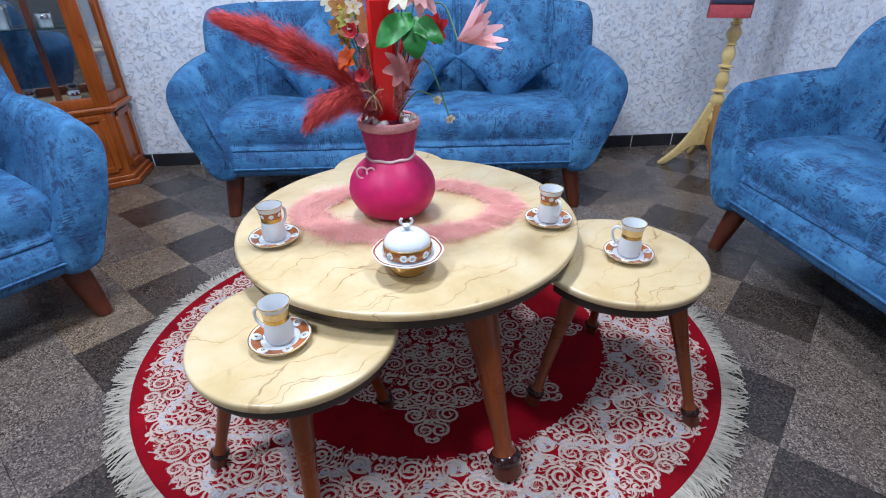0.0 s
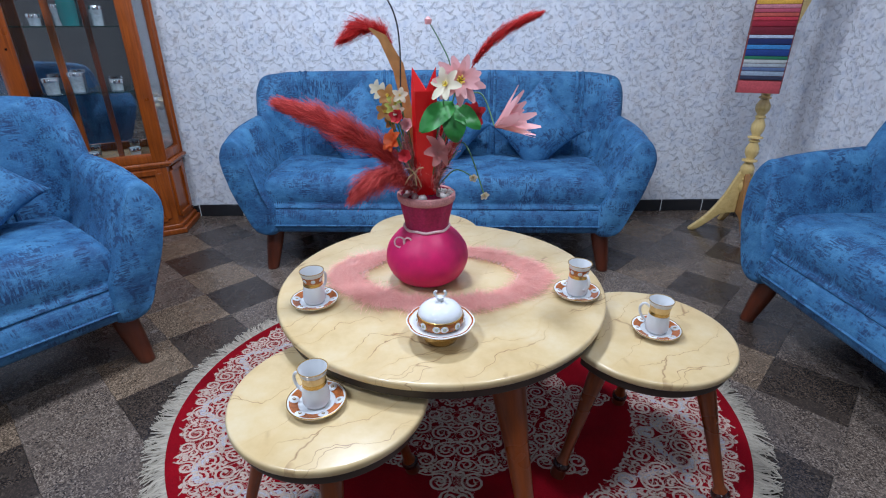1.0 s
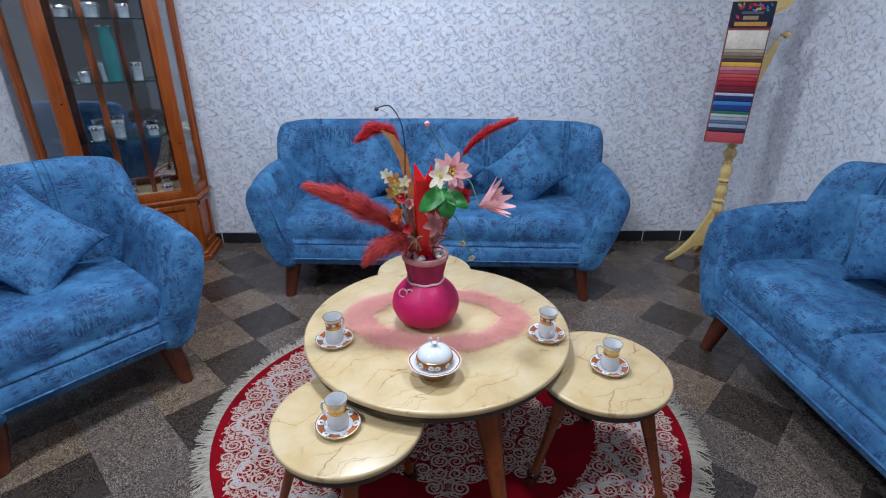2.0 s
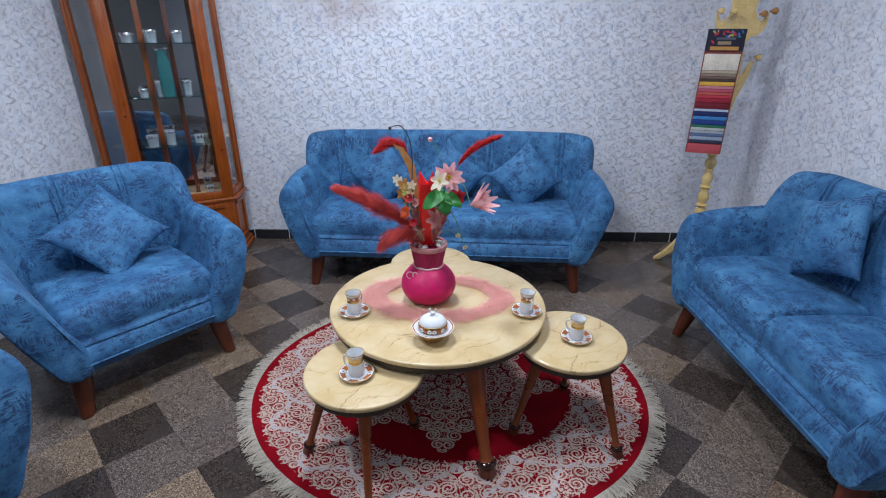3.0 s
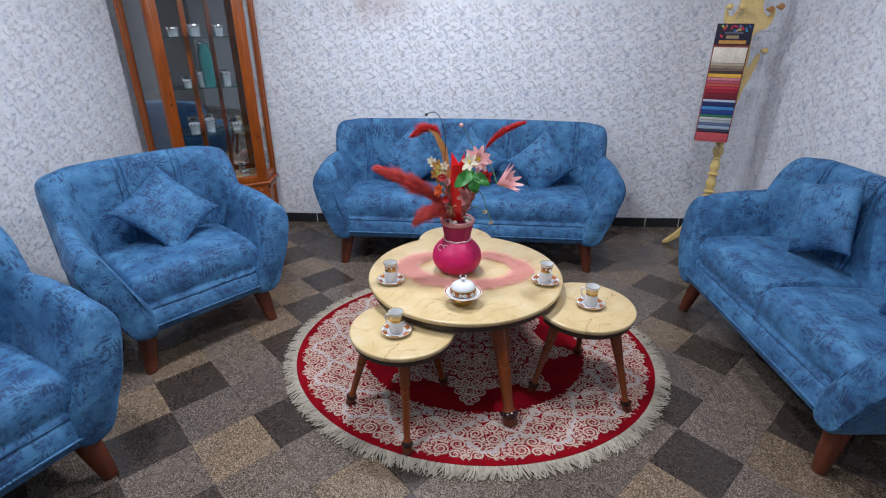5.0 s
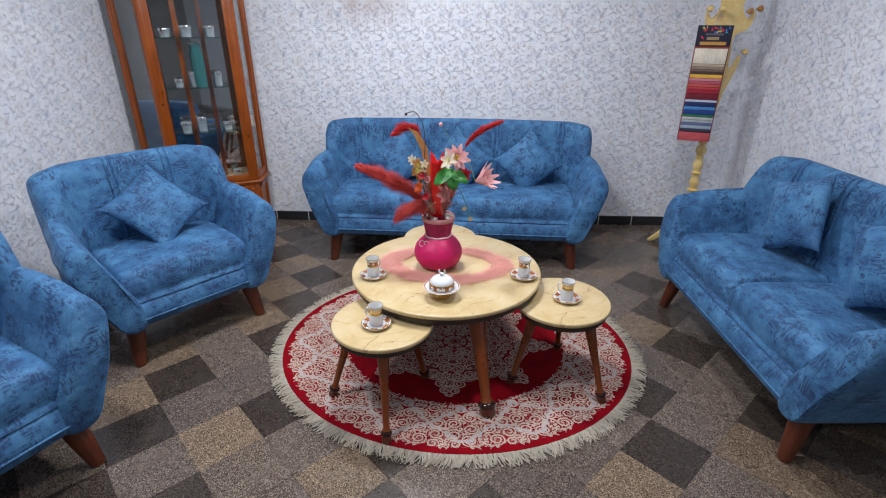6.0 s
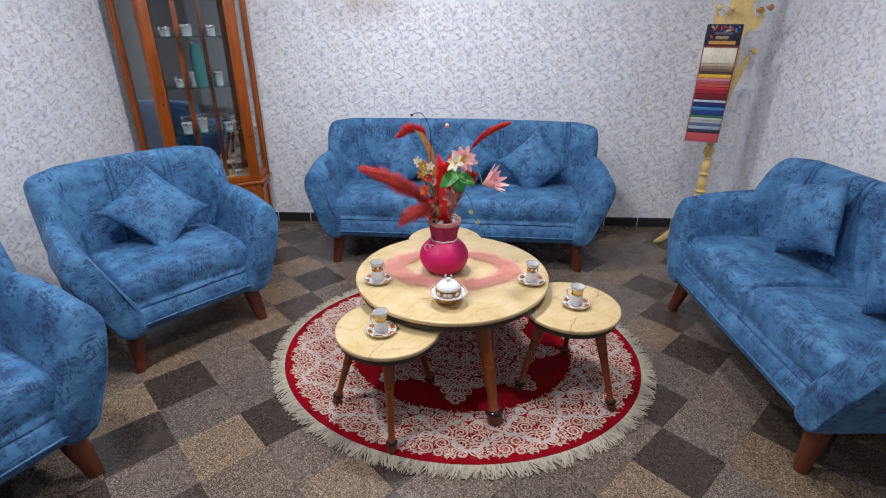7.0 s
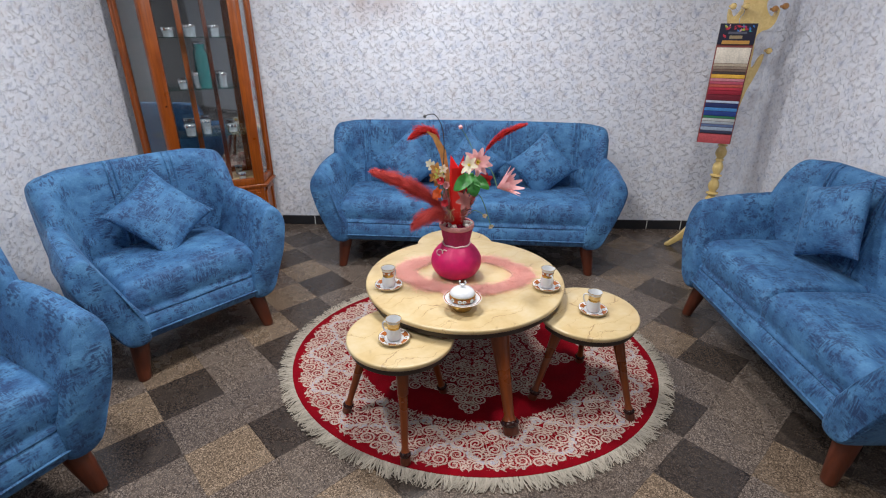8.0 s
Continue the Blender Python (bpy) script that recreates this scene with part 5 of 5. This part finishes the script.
def sprig(name, path, radius, material, label, bud=None, bud_r=0.007):
    e = thing(name, pose(0, 0, 0), label, "artificial flower", "silk sprigs")
    part("stem", tube(spline(path, 40), radius, 6), material, e)
    if bud:
        o = bmesh.new()
        bmesh.ops.create_uvsphere(o, u_segments=12, v_segments=8, radius=bud_r)
        for v in o.verts:
            v.co = v.co * (1 + 0.15 * math.sin(7 * v.co.z / bud_r)) + Vector(path[-1])
        part("bud", o, bud, e)
    return e


sprig("dark_twig", [W(-0.305, 0.74), W(-0.335, 0.93, -0.03), W(-0.335, 1.07, -0.03), W(-0.345, 1.14, -0.04), W(-0.375, 1.185, -0.05), W(-0.405, 1.188, -0.055), W(-0.425, 1.18, -0.055)], 0.0019, TWIG, "thin black twig curling over at its tip", TWIG, 0.006)
sprig("bud_sprig", [W(-0.235, 0.74), W(-0.20, 0.96, 0.02), W(-0.195, 1.03, 0.02), W(-0.225, 1.085, 0.02), W(-0.258, 1.13, 0.01)], 0.0014, STEM, "thin green stem with a small pink bud", PETAL, 0.0085)
for k, (x, z) in enumerate(((-0.19, 0.80), (-0.175, 0.84), (-0.20, 0.87), (-0.33, 0.80), (-0.225, 0.90))):
    sprig("filler_sprig", [W(-0.265 + 0.01 * k, 0.73), W((x - 0.25) / 2, 0.79, -0.03), W(x, z, -0.05 + 0.015 * k)], 0.0014, STEM if k % 2 else TWIG, "short dark green filler sprig in the bouquet")
def filler(path, radius, count, label, seed):
    plume(path, radius, count, DUSTY if seed % 2 else PLUME_DARK, label, seed, 0.1, 0.0, 0.035)


filler([W(-0.285, 0.725, -0.02), W(-0.31, 0.79, -0.04), W(-0.325, 0.87, -0.04)], 0.03, 900, "dried brownish red filler grass in the bouquet", 51)
filler([W(-0.275, 0.725, 0.0), W(-0.285, 0.80, 0.02), W(-0.30, 0.90, 0.02)], 0.035, 900, "dried brownish red filler grass in the bouquet", 52)
filler([W(-0.255, 0.725, -0.02), W(-0.225, 0.79, -0.03), W(-0.195, 0.85, -0.03)], 0.03, 900, "dried brownish red filler grass in the bouquet", 53)
filler([W(-0.26, 0.725, 0.01), W(-0.235, 0.82, 0.03), W(-0.215, 0.91, 0.03)], 0.035, 900, "dried brownish red filler grass in the bouquet", 54)
straw = blades("dried_blade", [([(W(-0.30, 0.74, 0.01), 0.004), (W(-0.315, 0.90, 0.0), 0.012), (W(-0.345, 1.03, 0.0), 0.015), (W(-0.385, 1.095, -0.01), 0.010), (W(-0.42, 1.115, -0.015), 0.002)], Vector((0.8, 0.3, 0.5)).normalized())], STRAW, None)
tagged(straw, "curved tan dried leaf blade in the bouquet", "dried leaf")


# ---- pink feather garland round the vase ----
def garland():
    rng = random.Random(21)
    e = thing("feather_garland", pose(-0.25, 0.475, TABLE_Z + 0.0005), "fluffy pink feather garland with pearl beads lying round the vase", "garland")
    def ring(t, k=1.0):
        c, s = math.cos(t), math.sin(t)
        return Vector((0.275 * k * c, 0.168 * k * math.copysign(abs(s) ** 1.25, s), 0))
    lines = []
    for i in range(40000):
        t = rng.uniform(0, 2 * math.pi)
        tuft = 0.6 + 0.9 * abs(noise.noise(Vector((t * 5, 2.0, 0.0)))) * 2
        p = ring(t, rng.gauss(1.0, 0.06 if math.sin(t) < 0 else 0.045)) + Vector((0, 0, rng.uniform(0.001, 0.006)))
        a = rng.uniform(0, 2 * math.pi)
        out = Vector((math.cos(a), math.sin(a), rng.uniform(0.0, 0.3)))
        tang = (ring(t + 0.05) - ring(t)).normalized()
        out = (out + 0.7 * tang).normalized()
        L = rng.uniform(0.018, 0.05) * tuft
        tip = p + out * L
        tip.z = max(0.0012, tip.z * 0.6)
        mid = p.lerp(tip, 0.55) + Vector((rng.gauss(0, 0.003), rng.gauss(0, 0.003), 0.003))
        side = out.cross(Vector((rng.uniform(-0.5, 0.5), rng.uniform(-0.5, 0.5), 1))).normalized()
        w = rng.uniform(0.00025, 0.00055)
        lines.append((((p, w * 0.6), (mid, w), (tip, 0.0002)), side))
    tagged(blades("fluff", lines, BOA, e), kind="stuff")
    bead = bmesh.new()
    bmesh.ops.create_icosphere(bead, subdivisions=2, radius=0.0032)
    first = part("bead", bead, plain("pearl_bead", (0.80, 0.62, 0.56), 0.15), e, "small pearl bead")
    first.location = ring(0.2, 0.80) + Vector((0, 0, 0.0032))
    for i in range(64):
        t = 0.2 + 2 * math.pi * (i + 1) / 66
        if -0.3 > math.sin(t):
            continue
        ob = new("bead", first.data)
        ob.parent, ob.location = e, ring(t, 0.80) + Vector((0, 0, 0.0032))


garland()


# ---- floor tiles, each a piece of its own ----
TILE, ANG = 0.25, radians(-42.5)
U1, U2 = Vector((math.cos(ANG), math.sin(ANG))), Vector((-math.sin(ANG), math.cos(ANG)))
floor = tagged(part("floor", box(5.6, 7.6, 0.05, (-0.3, -1.0, -0.0305)), FLOOR_BED, smooth=False), "brown, grey and tan terrazzo tiled floor laid diagonally", "floor", kind="structure")


DARK = {(-5, -4), (-4, -5), (-3, -6), (-3, -3), (-7, 0), (-6, -1), (-5, -2), (-9, 0), (-2, -5), (-2, 9), (-1, -2), (-1, 6), (-1, 8), (0, -3), (0, 5), (1, -2), (1, 2), (1, 4), (2, 1), (3, 3), (-3, 6), (-8, 2), (-4, 8), (-10, 1), (-11, -1)}
TAN = {(-3, -4), (-1, -3), (3, 2), (2, 0), (-5, -5), (-6, -2), (-6, -4), (-8, 0), (-7, -1), (-2, 6), (0, 4), (-3, 8), (-10, 0)}


def tone(i, j):
    if (i, j) in DARK:
        return 0
    if (i, j) in TAN:
        return 2
    if -12 < i < 4 and -7 < j < 10:
        return 1
    return (1, 0, 2, 1, 0, 1)[(i * 5 + j * 3 + (i * j) % 4) % 6]


tile_meshes = []
for mat in (TILE_DARK, TILE_MID, TILE_TAN):
    bm = box(TILE - 0.0009, TILE - 0.0009, 0.006, (0, 0, -0.003), 0.0003, 1)
    ob = part("tile_master", bm, mat)
    tile_meshes.append(ob.data)
    bpy.data.objects.remove(ob)
far = [[], [], []]
count = 0
for i in range(-26, 22):
    for j in range(-26, 26):
        c = Vector((-0.05, 0)) + U1 * TILE * (i + 0.5) + U2 * TILE * (j + 0.5)
        if not (-2.9 < c.x < 2.3 and -4.6 < c.y < 2.6):
            continue
        if -2.2 < c.x < 1.8 and -1.05 < c.y < 2.35 and count < 300:
            ob = new("tile", tile_meshes[tone(i, j)])
            ob.parent = floor
            ob.matrix_basis = Matrix.Translation((c.x, c.y, 0)) @ Matrix.Rotation(ANG, 4, "Z")
            count += 1
        else:
            far[tone(i, j)].append(c)
for k, mat in enumerate((TILE_DARK, TILE_MID, TILE_TAN)):
    bm = bmesh.new()
    for c in far[k]:
        own = [bm.verts.new((c.x + U1.x * a + U2.x * b, c.y + U1.y * a + U2.y * b, z)) for z in (-0.006, 0.0) for a, b in ((-0.124, -0.124), (0.124, -0.124), (0.124, 0.124), (-0.124, 0.124))]
        bm.faces.new(own[4:])
        for q in range(4):
            bm.faces.new((own[q], own[(q + 1) % 4], own[4 + (q + 1) % 4], own[4 + q]))
    ob = part("outer_tiles", bm, mat, floor, smooth=False)
    tagged(ob, kind="stuff")
